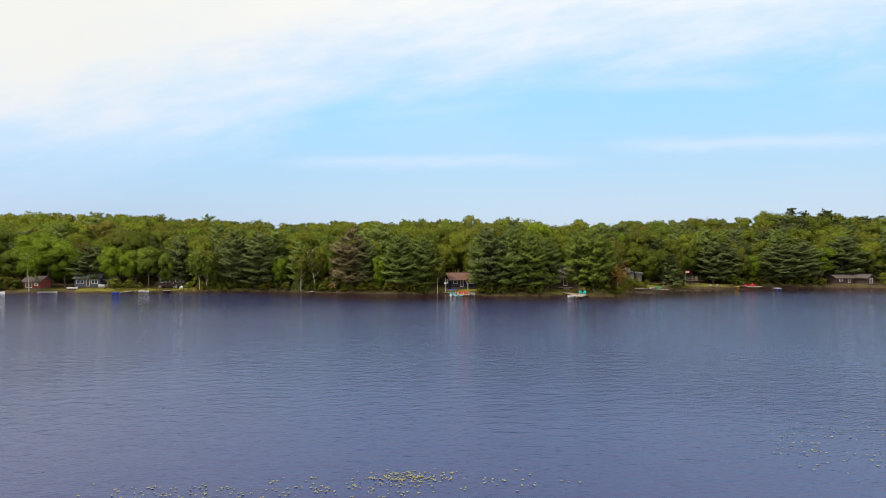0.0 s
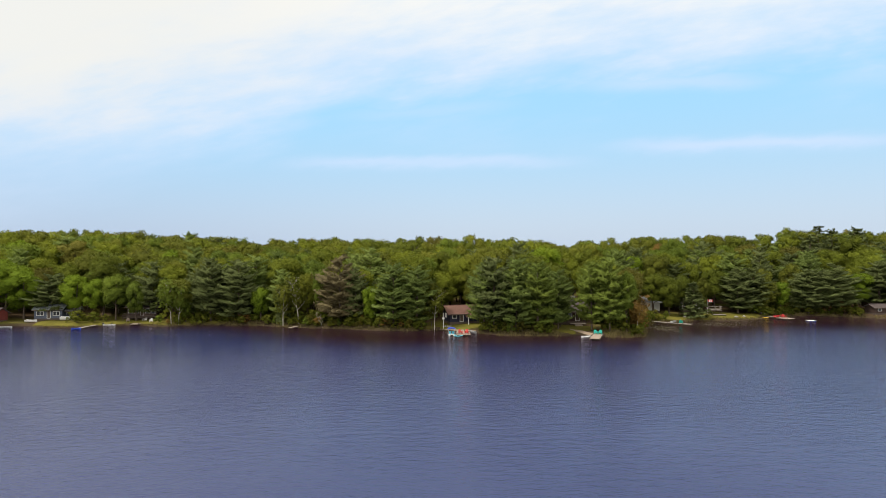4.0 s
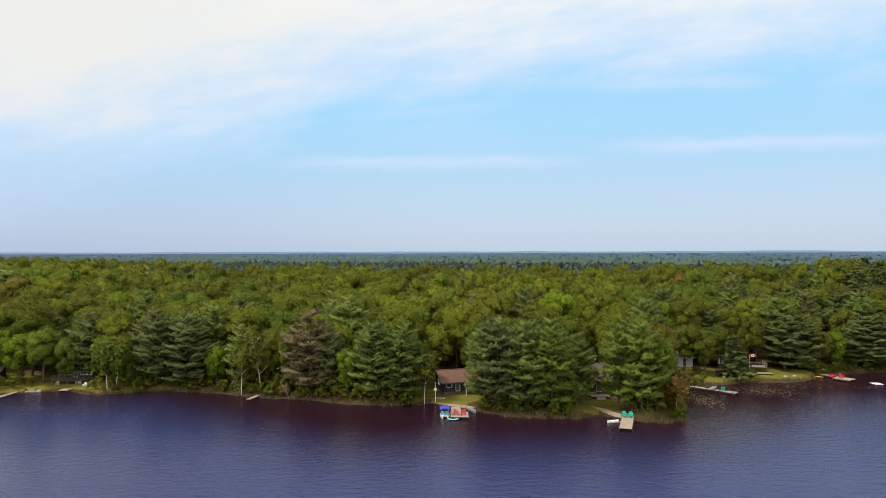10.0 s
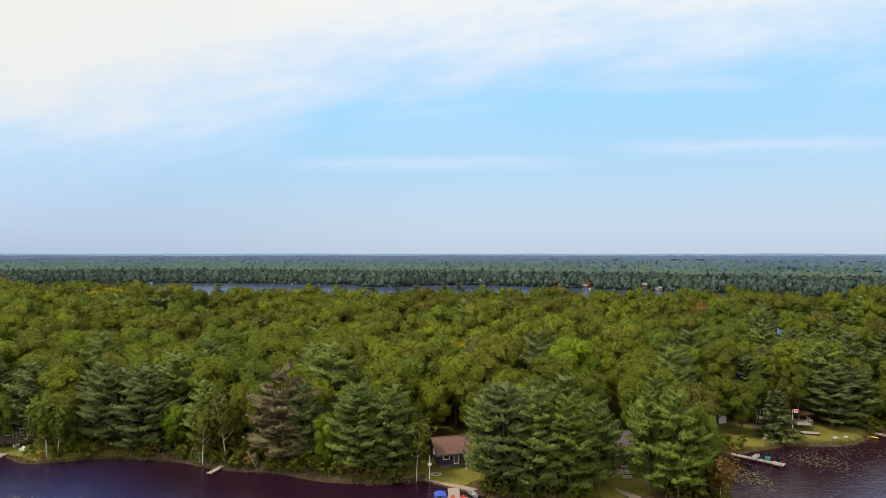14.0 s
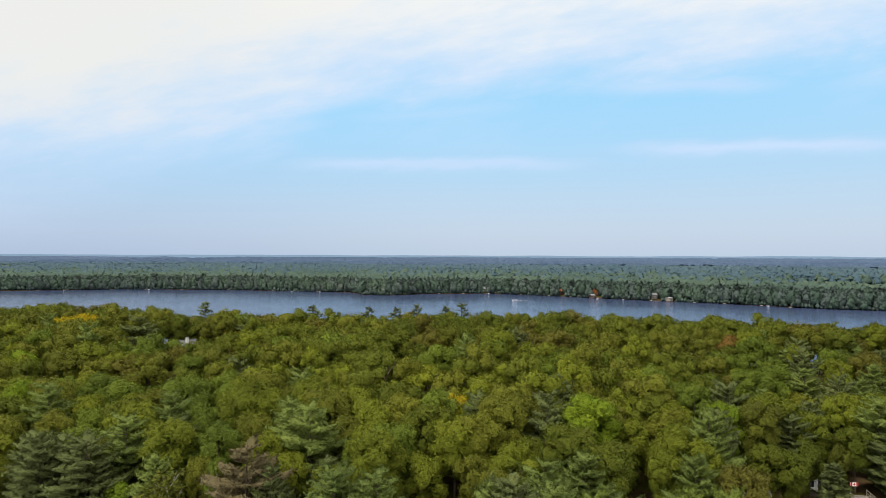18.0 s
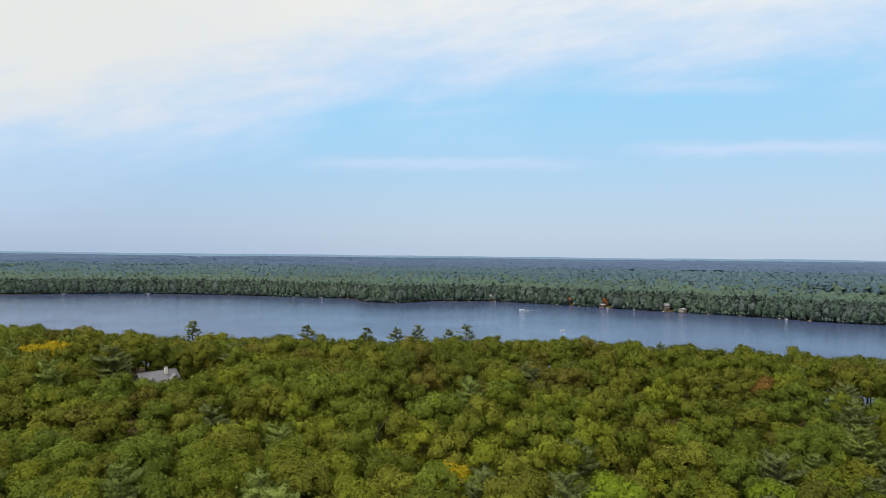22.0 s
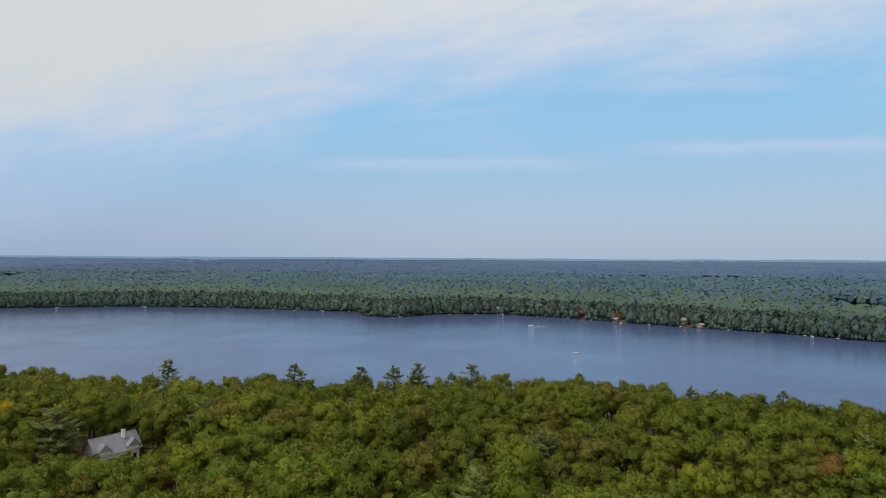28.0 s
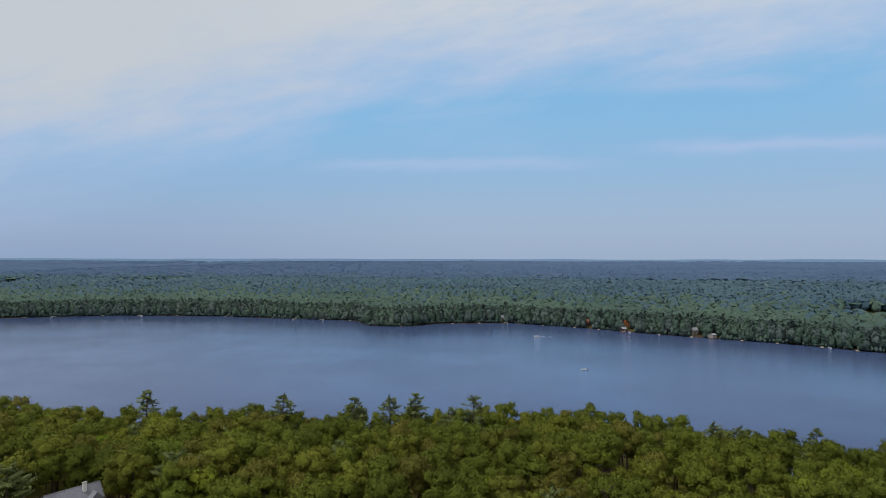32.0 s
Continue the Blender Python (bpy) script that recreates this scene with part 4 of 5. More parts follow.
def prism(bm, outline, y0, y1):
    """A solid from an outline in x and z, drawn from y0 to y1."""
    a = [bm.verts.new((x, y0, z)) for x, z in outline]
    b = [bm.verts.new((x, y1, z)) for x, z in outline]
    n = len(outline)
    bm.faces.new(a)
    bm.faces.new(b[::-1])
    for i in range(n):
        bm.faces.new([a[(i + 1) % n], a[i], b[i], b[(i + 1) % n]])


def rod(bm, p, q, r0, r1=None, sides=8):
    """A tapered round bar from p to q."""
    p, q = Vector(p), Vector(q)
    m = Matrix.Translation((p + q) / 2) @ (q - p).to_track_quat("Z", "Y").to_matrix().to_4x4()
    bmesh.ops.create_cone(bm, cap_ends=True, segments=sides, radius1=r0, radius2=r0 if r1 is None else r1, depth=(q - p).length, matrix=m)


def part(name, bm, mat, parent, label="", bevel=0.0):
    if bevel:
        bmesh.ops.bevel(bm, geom=list(bm.edges), offset=bevel, segments=1, affect="EDGES")
    bmesh.ops.recalc_face_normals(bm, faces=bm.faces)
    me = bpy.data.meshes.new(name)
    bm.to_mesh(me)
    bm.free()
    me.materials.append(mat)
    ob = new(name, me)
    if parent is not None:
        ob.parent = parent
    return tagged(ob, label) if label else ob


def boxes(name, rows, mat, parent, label="", bevel=0.0):
    bm = bmesh.new()
    for r in rows:
        box(bm, *r)
    return part(name, bm, mat, parent, label, bevel)


def root_at(name, x, y, z, turn, label, category, group=""):
    ob = tagged(new(name), label, category, group)
    ob.matrix_basis = pose(x, y, z, 0, 0, turn)
    return ob


def wall(parent, length, height, openings, mat, m, thick=0.18):
    """One wall along x from 0 to length, outside at y = 0, with real openings (x0, z0, x1, z1, kind)."""
    bm = bmesh.new()
    edges = sorted({0.0, length, *(v for o in openings for v in (o[0], o[2]))})
    levels = sorted({0.0, height, *(v for o in openings for v in (o[1], o[3]))})
    for a, b in zip(edges, edges[1:]):
        for c, e in zip(levels, levels[1:]):
            if not any(o[0] <= a + 1e-6 and o[2] >= b - 1e-6 and o[1] <= c + 1e-6 and o[3] >= e - 1e-6 for o in openings):
                box(bm, a, 0, c, b, thick, e)
    # one solid sheet: drop the faces between neighbouring cells and weld the rest
    seen = {}
    for f in bm.faces:
        p = f.calc_center_median()
        seen.setdefault((round(p.x, 3), round(p.y, 3), round(p.z, 3)), []).append(f)
    bmesh.ops.delete(bm, geom=[f for fs in seen.values() if len(fs) > 1 for f in fs], context="FACES")
    bmesh.ops.remove_doubles(bm, verts=bm.verts, dist=1e-4)
    w = part("wall", bm, mat, parent)
    w.matrix_basis = m
    for x0, z0, x1, z1, kind in openings:
        win = part("door" if kind == "door" else "window", frame_bm(x0, z0, x1, z1), WHITE, parent)
        win.matrix_basis = m
        if kind == "door":
            boxes("panel", [(x0 + 0.07, 0.06, z0, x1 - 0.07, 0.11, z1 - 0.07)], WOOD_DARK, win)
        else:
            boxes("pane", [(x0 + 0.06, 0.08, z0 + 0.06, x1 - 0.06, 0.10, z1 - 0.06)], GLASS, win)


def frame_bm(x0, z0, x1, z1):
    bm = bmesh.new()
    for r in ((x0, -0.03, z0, x0 + 0.08, 0.14, z1), (x1 - 0.08, -0.03, z0, x1, 0.14, z1), (x0 + 0.08, -0.03, z1 - 0.08, x1 - 0.08, 0.14, z1), (x0 + 0.08, -0.05, z0, x1 - 0.08, 0.14, z0 + 0.08)):
        box(bm, *r)
    if x1 - x0 > 1.1:
        c = (x0 + x1) / 2
        box(bm, c - 0.03, -0.02, z0 + 0.08, c + 0.03, 0.12, z1 - 0.08)
    return bm


def house(name, x, y, turn, w, d, h, rise, wall_mat, roof_mat, label, front=(), side=(), over=0.45, along=True, chimney=None, z=None, base=0.35, stack=STONE):
    """A house with its front towards -y, walls with openings, gables and a gabled roof with thick slabs; along: ridge along x."""
    gz = [float(ground_z(x + a, y + b)) for a in (-w / 2, w / 2) for b in (-d / 2, d / 2)]
    z = min(gz) if z is None else z
    high = max(base, max(gz) - z + 0.15)
    ob = root_at(name, x, y, z, turn, label, "house")
    boxes("foundation", [(-w / 2 + 0.03, -d / 2 + 0.03, -0.6, w / 2 - 0.03, d / 2 - 0.03, high)], WOOD_DARK, ob)
    up = Matrix.Translation((0, 0, high))
    wall(ob, w, h, list(front), wall_mat, up @ pose(-w / 2, -d / 2, 0))
    wall(ob, w, h, [], wall_mat, up @ pose(w / 2, d / 2, 0, 0, 0, 180))
    wall(ob, d - 0.36, h, list(side), wall_mat, up @ pose(w / 2, -d / 2 + 0.18, 0, 0, 0, 90))
    wall(ob, d - 0.36, h, list(side), wall_mat, up @ pose(-w / 2, d / 2 - 0.18, 0, 0, 0, -90))
    span, run = (d, w) if along else (w, d)
    turn_roof = up @ (pose(0, 0, 0, 0, 0, 90) if along else pose(0, 0, 0))
    # in the roof's own frame the ridge runs along y
    for s in (-1, 1):
        bm = bmesh.new()
        prism(bm, [(-span / 2, h), (span / 2, h), (0, h + rise - 0.02)], s * (run / 2 - 0.18), s * run / 2)
        part("gable", bm, wall_mat, ob).matrix_basis = turn_roof
        bm = bmesh.new()
        k = rise / (span / 2)
        t = 0.16
        prism(bm, [(s * (span / 2 + over), h - over * k), (0, h + rise), (0, h + rise + t), (s * (span / 2 + over), h - over * k + t)], -run / 2 - over, run / 2 + over)
        part("roof", bm, roof_mat, ob).matrix_basis = turn_roof
    bm = bmesh.new()
    box(bm, -0.12, -run / 2 - over, h + rise + 0.10, 0.12, run / 2 + over, h + rise + 0.21)
    part("ridge_cap", bm, roof_mat, ob).matrix_basis = turn_roof
    for s in (-1, 1):
        boxes("fascia", [(s * (span / 2 + over) - 0.02, -run / 2 - over, h - over * rise / (span / 2) - 0.05, s * (span / 2 + over) + 0.04, run / 2 + over, h - over * rise / (span / 2) + 0.14)], WHITE if wall_mat is WALL_WHITE else WOOD_DARK, ob).matrix_basis = turn_roof
    if chimney:
        cx_, cy_, top_ = chimney
        ch = boxes("chimney", [(cx_ - 0.4, cy_ - 0.35, high + h * 0.6, cx_ + 0.4, cy_ + 0.35, high + top_)], stack, ob, "pale masonry chimney", 0.03)
        boxes("chimney_cap", [(cx_ - 0.5, cy_ - 0.45, high + top_, cx_ + 0.5, cy_ + 0.45, high + top_ + 0.12)], STONE, ch)
    return ob


def deck(name, x, y, z, turn, w, d, label, mat=WOOD_GREY, posts=True, rail=False, category="dock", board=0.28):
    """A plank deck or dock: boards across, two stringers, posts, and a rail if asked. Origin at the middle of the near edge, top at z."""
    ob = root_at(name, x, y, z, turn, label, category)
    n = max(2, round(d / board))
    s = d / n
    for i in range(n):
        boxes("plank", [(-w / 2 + rng.uniform(-0.02, 0.02), i * s + 0.012, -0.05, w / 2 + rng.uniform(-0.02, 0.02), (i + 1) * s - 0.012, rng.uniform(-0.006, 0.006))], mat, ob)
    for sx in (-1, 1):
        boxes("stringer", [(sx * (w / 2 - 0.12) - 0.05, 0.05, -0.22, sx * (w / 2 - 0.12) + 0.05, d - 0.05, -0.052)], WOOD_DARK, ob)
    if posts:
        k = max(2, int(d / 2.5) + 1)
        for i in range(k):
            for sx in (-1, 1):
                bm = bmesh.new()
                rod(bm, (sx * (w / 2 + 0.05), 0.2 + (d - 0.4) * i / (k - 1), -1.6 - z), (sx * (w / 2 + 0.05), 0.2 + (d - 0.4) * i / (k - 1), 0.25), 0.06, 0.055)
                part("post", bm, WOOD_DARK, ob)
    if rail:
        for a, b in (((-w / 2, 0), (w / 2, 0)), ((-w / 2, 0), (-w / 2, d)), ((w / 2, 0), (w / 2, d))):
            m = max(2, int(math.hypot(b[0] - a[0], b[1] - a[1]) / 1.3))
            for i in range(m + 1):
                px, py = a[0] + (b[0] - a[0]) * i / m, a[1] + (b[1] - a[1]) * i / m
                boxes("rail_post", [(px - 0.045, py - 0.045, 0, px + 0.045, py + 0.045, 1.0)], mat, ob)
            for zz in (0.45, 0.95):
                bm = bmesh.new()
                rod(bm, (a[0], a[1], zz), (b[0], b[1], zz), 0.045, sides=6)
                part("rail", bm, mat, ob)
    return ob


def adirondack(x, y, z, turn, mat, label):
    ob = root_at("garden_chair", x, y, z, turn, label, "chair", "garden chairs by the water")
    for i in range(5):
        boxes("back_slat", [(-0.28 + i * 0.115, 0.30, 0.25, -0.185 + i * 0.115, 0.325, 0.92 + 0.06 * (2 - abs(i - 2)))], mat, ob).matrix_basis = pose(0, 0.0, 0, -18)
    for i in range(4):
        boxes("seat_slat", [(-0.27, -0.28 + i * 0.14, 0.36 - i * 0.035, 0.27, -0.155 + i * 0.14, 0.385 - i * 0.035)], mat, ob)
    for sx in (-1, 1):
        boxes("armrest", [(sx * 0.34 - 0.06, -0.34, 0.54, sx * 0.34 + 0.06, 0.38, 0.565)], mat, ob)
        boxes("leg", [(sx * 0.31 - 0.04, -0.32, 0, sx * 0.31 + 0.04, -0.24, 0.54)], mat, ob)
        boxes("leg", [(sx * 0.31 - 0.04, 0.26, 0, sx * 0.31 + 0.04, 0.34, 0.54)], mat, ob)
    return ob


def hull_bm(length, beam, height, flat=0.35, n=12):
    """An open boat's shell, bow towards +x."""
    bm = bmesh.new()
    rings = []
    for i in range(n + 1):
        t = i / n
        x = (t - 0.5) * length
        wdt = beam / 2 * (math.sin(math.pi * min(1, max(0.0, t * 0.9 + 0.1))) ** 0.55 if flat < 0.5 else (1 - max(0, (t - 0.45) / 0.55) ** 2.2)) + 0.01
        rise = 0.22 * height * (2 * t - 1) ** 2
        row = [(-wdt, height + rise), (-wdt * 0.86, height * 0.45), (-wdt * 0.5, 0.03), (0, 0), (wdt * 0.5, 0.03), (wdt * 0.86, height * 0.45), (wdt, height + rise)]
        inn = [(wdt * 0.9, height + rise), (wdt * 0.72, height * 0.5), (wdt * 0.4, 0.10), (0, 0.08), (-wdt * 0.4, 0.10), (-wdt * 0.72, height * 0.5), (-wdt * 0.9, height + rise)]
        rings.append([bm.verts.new((x, a, b)) for a, b in row + inn])
    m = len(rings[0])
    for p, q in zip(rings, rings[1:]):
        for j in range(m):
            bm.faces.new([p[j], p[(j + 1) % m], q[(j + 1) % m], q[j]])
    bm.faces.new(rings[0])
    bm.faces.new(rings[-1][::-1])
    return bm


def boat(name, x, y, z, turn, length, beam, height, mat, label, thwarts=2, flat=0.35, motor=False, category="boat"):
    ob = root_at(name, x, y, z, turn, label, category)
    part("hull", hull_bm(length, beam, height, flat), mat, ob)
    for i in range(thwarts):
        px = (-0.22 + 0.44 * i / max(1, thwarts - 1)) * length if thwarts > 1 else 0
        boxes("seat", [(px - 0.12, -beam * 0.36, height * 0.62, px + 0.12, beam * 0.36, height * 0.70)], WOOD_GREY, ob)
    if motor:
        boxes("outboard_motor", [(-length / 2 - 0.25, -0.16, height * 0.5, -length / 2 + 0.05, 0.16, height + 0.45)], DARK, ob, "black outboard motor", 0.04)
        bm = bmesh.new()
        prism(bm, [(length * 0.12, height), (length * 0.2, height + 0.42), (length * 0.22, height + 0.42), (length * 0.16, height)], -beam * 0.32, beam * 0.32)
        part("windscreen", bm, GLASS, ob)
    return ob


def tied_kayak(x, y, z, turn, mat, label, length=3.1):
    ob = root_at("kayak", x, y, z, turn, label, "kayak")
    bm = bmesh.new()
    rings = []
    for i in range(11):
        t = i / 10
        wdt = 0.34 * math.sin(math.pi * t) ** 0.7 + 0.012
        rings.append([bm.verts.new(((t - 0.5) * length, wdt * math.cos(a), 0.17 + 0.15 * math.sin(a) * (0.5 + wdt) + 0.08 * (2 * t - 1) ** 2)) for a in np.arange(8) * math.pi / 4])
    for p, q in zip(rings, rings[1:]):
        for j in range(8):
            bm.faces.new([p[j], p[(j + 1) % 8], q[(j + 1) % 8], q[j]])
    bm.faces.new(rings[0])
    bm.faces.new(rings[-1][::-1])
    part("hull", bm, mat, ob)
    bm = bmesh.new()
    bmesh.ops.create_cone(bm, cap_ends=True, segments=12, radius1=0.26, radius2=0.22, depth=0.08, matrix=pose(0, 0, 0.31) @ Matrix.Diagonal((1.5, 0.85, 1, 1)))
    part("cockpit", bm, DARK, ob, "black cockpit opening")
    return ob


def drape(name, x0, x1, y0, y1, inside, mat, label, category, lift=0.045, step=0.8):
    """A thin cover that follows the ground where inside(x, y) is true."""
    nx, ny = int((x1 - x0) / step) + 1, int((y1 - y0) / step) + 1
    gx, gy = np.meshgrid(np.linspace(x0, x1, nx), np.linspace(y0, y1, ny))
    z = ground_z(gx, gy) + lift
    ok = inside(gx, gy) & (z > 0.12)
    f = grid_faces(nx, ny)
    f = f[ok.ravel()[f].all(1)]
    v = np.stack([gx + 0.15 * wobble(gx, gy, 2.1), gy, z], 2).reshape(-1, 3)
    used = np.unique(f)
    back = np.zeros(len(v), int)
    back[used] = np.arange(len(used))
    return tagged(new(name, mesh_from(name, v[used], back[f], [mat], smooth_faces=True)), label, category, kind="structure")


def ellipse(cx_, cy_, rx, ry):
    return lambda x, y: ((x - cx_) / rx) ** 2 + ((y - cy_) / ry) ** 2 + 0.25 * wobble(x, y, 0.8) < 1


# lawns and sandy paths
drape("lawn_1", -12, 6, 2, 14, ellipse(-2.5, 8.2, 6.5, 5), GRASS, "trodden yellow-green lawn in front of the cabin", "lawn", step=0.3)
drape("lawn_2", 15, 31, -3, 10, ellipse(23, 3.4, 6, 4.8), GRASS, "worn lawn sloping down to the plank dock", "lawn", step=0.3)
drape("lawn_3", -104, -58, 12, 27, lambda x, y: (y - line(NEAR_SHORE, x) > 0.4) & (y - line(NEAR_SHORE, x) < 6.5 + 1.2 * wobble(x, y, 0.5)), GRASS, "bright grass strip along the lake shore", "lawn", step=0.4)
drape("lawn_4", 50, 80, 18, 36, lambda x, y: (y - line(NEAR_SHORE, x) > 0.6) & (y - line(NEAR_SHORE, x) < 7.5 + 1.5 * wobble(x, y, 0.5)), GRASS, "sunny grass bank below the deck house", "lawn", step=0.4)
drape("sand_path", 21, 30, -5, 3, lambda x, y: (np.abs(y - (1.8 - (x - 23.3) * 1.25) + 0.4 * wobble(x, y, 1.1)) < 1.1) & (x > 22.8), SAND, "pale sandy path leading to the dock", "path", 0.085, 0.12)
drape("sand_beach", -7, 3, 3, 8, lambda x, y: (y - line(NEAR_SHORE, x) > 0.0) & (y - line(NEAR_SHORE, x) < 1.1), SAND, "narrow sandy strip at the water's edge", "beach", 0.085, 0.15)

# cabin with the rust-red roof
cabin = house("cabin", -0.4, 14.0, 16, 7.2, 5.6, 2.05, 1.45, WALL_BLUE, ROOF_RUST, "small dark blue cabin with rust-red shingle roof", base=0.2, z=0.5, over=0.7,
              front=[(0.6, 0.8, 1.7, 1.8, "window"), (2.4, 0.02, 3.3, 2.0, "door"), (4.1, 0.8, 5.0, 1.8, "window"), (5.2, 0.8, 6.1, 1.8, "window"), (6.2, 0.8, 7.0, 1.8, "window")], side=[(1.6, 0.8, 2.8, 1.8, "window")])
bm = bmesh.new()
prism(bm, [(-1.9, 0), (0, 1.05), (1.9, 0), (1.9, 0.12), (0, 1.18), (-1.9, 0.12)], -2.2, 0.6)
part("porch_roof", bm, ROOF_RUST, cabin).matrix_basis = pose(2.0, -2.4, 2.2)
for px in (0.4, 3.6):
    boxes("porch_post", [(px - 0.06, -4.45, 0, px + 0.06, -4.33, 2.2)], WHITE, cabin)
boxes("porch_floor", [(0.2, -4.5, 0.1, 3.8, -2.82, 0.26)], WOOD_GREY, cabin)
pole = root_at("flagpole", -4.6, 7.6, float(ground_z(-4.6, 7.6)), 0, "thin pale wooden pole on the lawn", "pole")
bm = bmesh.new()
rod(bm, (0, 0, -0.2), (0, 0, 3.6), 0.07, 0.05)
part("shaft", bm, WHITE, pole)
boxes("sign_board", [(-0.3, -0.09, 2.1, 0.3, -0.06, 2.5)], WHITE, pole)
ring = root_at("fire_ring", -3.6, 8.3, float(ground_z(-3.6, 8.3)), 0, "ring of pale stones around a fire pit", "fire pit")
for i in range(11):
    bm = bmesh.new()
    bmesh.ops.create_icosphere(bm, subdivisions=1, radius=0.16, matrix=pose(0.75 * math.cos(i * 0.571), 0.6 * math.sin(i * 0.571), 0.1, 0, 0, i * 40) @ Matrix.Diagonal((1.3, 0.9, 0.8, 1)))
    part("stone", bm, STONE, ring)

# dock with the red chairs
deck("swim_dock", -0.9, 0.2, 0.42, 0, 1.7, 3.4, "pale plank gangway from shore to the swim dock", WOOD_PALE)
deck("swim_dock", -0.4, -3.3, 0.42, 0, 3.0, 3.44, "pale square plank swim dock with red chairs", WOOD_PALE)
adirondack(-1.0, -1.9, 0.43, 15, RED, "red wooden garden chair on the swim dock")
adirondack(0.3, -1.8, 0.43, -10, RED, "red wooden garden chair on the swim dock")
tab = root_at("side_table", -0.3, -2.4, 0.43, 0, "small red slatted side table", "table")
for i in range(4):
    boxes("top_slat", [(-0.25, -0.24 + i * 0.125, 0.42, 0.25, -0.135 + i * 0.125, 0.445)], RED, tab)
for a in (-0.2, 0.2):
    for b in (-0.18, 0.18):
        boxes("leg", [(a - 0.025, b - 0.025, 0, a + 0.025, b + 0.025, 0.42)], RED, tab)


def pedal_boat(x, y, turn):
    ob = root_at("pedal_boat", x, y, -0.08, turn, "white and turquoise pedal boat with blue canopy", "pedal boat")
    for s in (-1, 1):
        bm = hull_bm(2.5, 0.62, 0.42, 0.6)
        bmesh.ops.translate(bm, verts=bm.verts, vec=(0, s * 0.48, 0))
        part("float_hull", bm, HULL_WHITE, ob)
        boxes("side_stripe", [(-1.1, s * 0.80 - 0.015, 0.22, 0.9, s * 0.80 + 0.015, 0.36)], CYAN, ob)
    boxes("deck_floor", [(-1.0, -0.6, 0.33, 0.7, 0.6, 0.43)], HULL_WHITE, ob, bevel=0.03)
    for s in (-1, 1):
        boxes("seat", [(-0.5, s * 0.32 - 0.24, 0.43, 0.0, s * 0.32 + 0.24, 0.55)], CYAN, ob, bevel=0.03)
        boxes("seat_back", [(-0.62, s * 0.32 - 0.24, 0.5, -0.5, s * 0.32 + 0.24, 0.95)], CYAN, ob, bevel=0.03)
    for a in (-0.85, 0.45):
        for s in (-1, 1):
            bm = bmesh.new()
            rod(bm, (a, s * 0.62, 0.4), (a, s * 0.62, 1.5), 0.02, sides=6)
            part("canopy_post", bm, HULL_GREY, ob)
    bm = bmesh.new()
    prism(bm, [(-0.85, 0), (-0.6, 0.16), (0, 0.24), (0.6, 0.16), (0.85, 0), (0.8, -0.03), (0, 0.19), (-0.8, -0.03)], -0.85, 1.05)
    part("canopy", bm, BLUE_CLOTH, ob, "blue canvas canopy").matrix_basis = pose(-0.1, 0, 1.5, 0, 0, 90)
    return ob


pedal_boat(-2.85, -1.7, -88)
tied_kayak(-1.5, -3.75, 0.0, 4, CYAN, "turquoise kayak tied to the swim dock", 1.9)
boat("rowing_boat", 1.75, 2.0, -0.05, -64, 3.3, 1.05, 0.45, HULL_GREY, "grey aluminium rowing boat pulled to the shore")

# grey-roofed cottage and its dock
cott = house("cottage", 24.2, 12.2, -4, 8.2, 7.0, 2.3, 2.3, WALL_BROWN, ROOF_BROWN, "brown cottage with steep weathered brown shingle roof", base=0.4, z=0.7, over=0.6,
             front=[(0.7, 0.8, 1.6, 2.0, "window"), (2.2, 0.8, 3.1, 2.0, "window"), (4.0, 0.8, 4.9, 2.0, "window"), (5.6, 0.02, 6.6, 2.1, "door"), (7.0, 0.8, 7.8, 2.0, "window")], side=[(2.0, 0.8, 3.4, 2.0, "window")], chimney=(1.6, 0.8, 5.3))
bm = bmesh.new()
prism(bm, [(-1.4, 0), (0, 1.3), (1.4, 0)], -1.9, 0.4)
part("dormer", bm, ROOF_BROWN, cott).matrix_basis = pose(-1.9, -1.6, 3.3)
deck("porch_deck", 25.8, 6.7, float(ground_z(25.8, 7.0)) + 0.45, 0, 3.4, 2.0, "pale plank porch with steps at the cottage", WOOD_PALE, posts=False, category="porch")
boxes("steps", [(-0.8, -0.35 * i - 0.35, -0.15 * i - 0.4, 0.8, -0.35 * i, -0.15 * i - 0.15) for i in range(2)], WOOD_PALE, tagged(root_at("porch_steps", 25.8, 6.7, float(ground_z(25.8, 7.0)) + 0.45, 0, "two wide plank steps below the porch", "steps"), ""))
deck("plank_dock", 25.15, -10.4, 0.5, -20, 1.9, 7.7, "broad weathered plank dock with teal chairs", WOOD_PALE)
adirondack(27.0, -3.9, 0.51, -3, TEAL, "teal plastic garden chair on the plank dock")
adirondack(27.9, -4.1, 0.51, -20, TEAL, "teal plastic garden chair on the plank dock")
boat("rowing_boat", 24.7, -5.3, -0.05, 186, 2.1, 1.0, 0.34, HULL_WHITE, "small white rowing boat beside the plank dock", 2, 0.6)

# long dock and deck house in the bay
deck("long_dock", 46.3, 20.8, 0.45, 226.5, 1.2, 10.2, "long narrow grey plank dock in the bay", WOOD_GREY)
deck("long_dock", 52.6, 14.9, 0.46, 226.5, 1.8, 1.9, "wider grey plank end of the narrow dock", WOOD_GREY)
adirondack(52.4, 15.9, 0.47, 150, TEAL, "teal plastic garden chair on the narrow dock")
boat("rowing_boat", 51.2, 17.2, 0.47, 45, 2.4, 0.9, 0.35, HULL_GREY, "grey-white dinghy lying on the narrow dock", 1, 0.6)
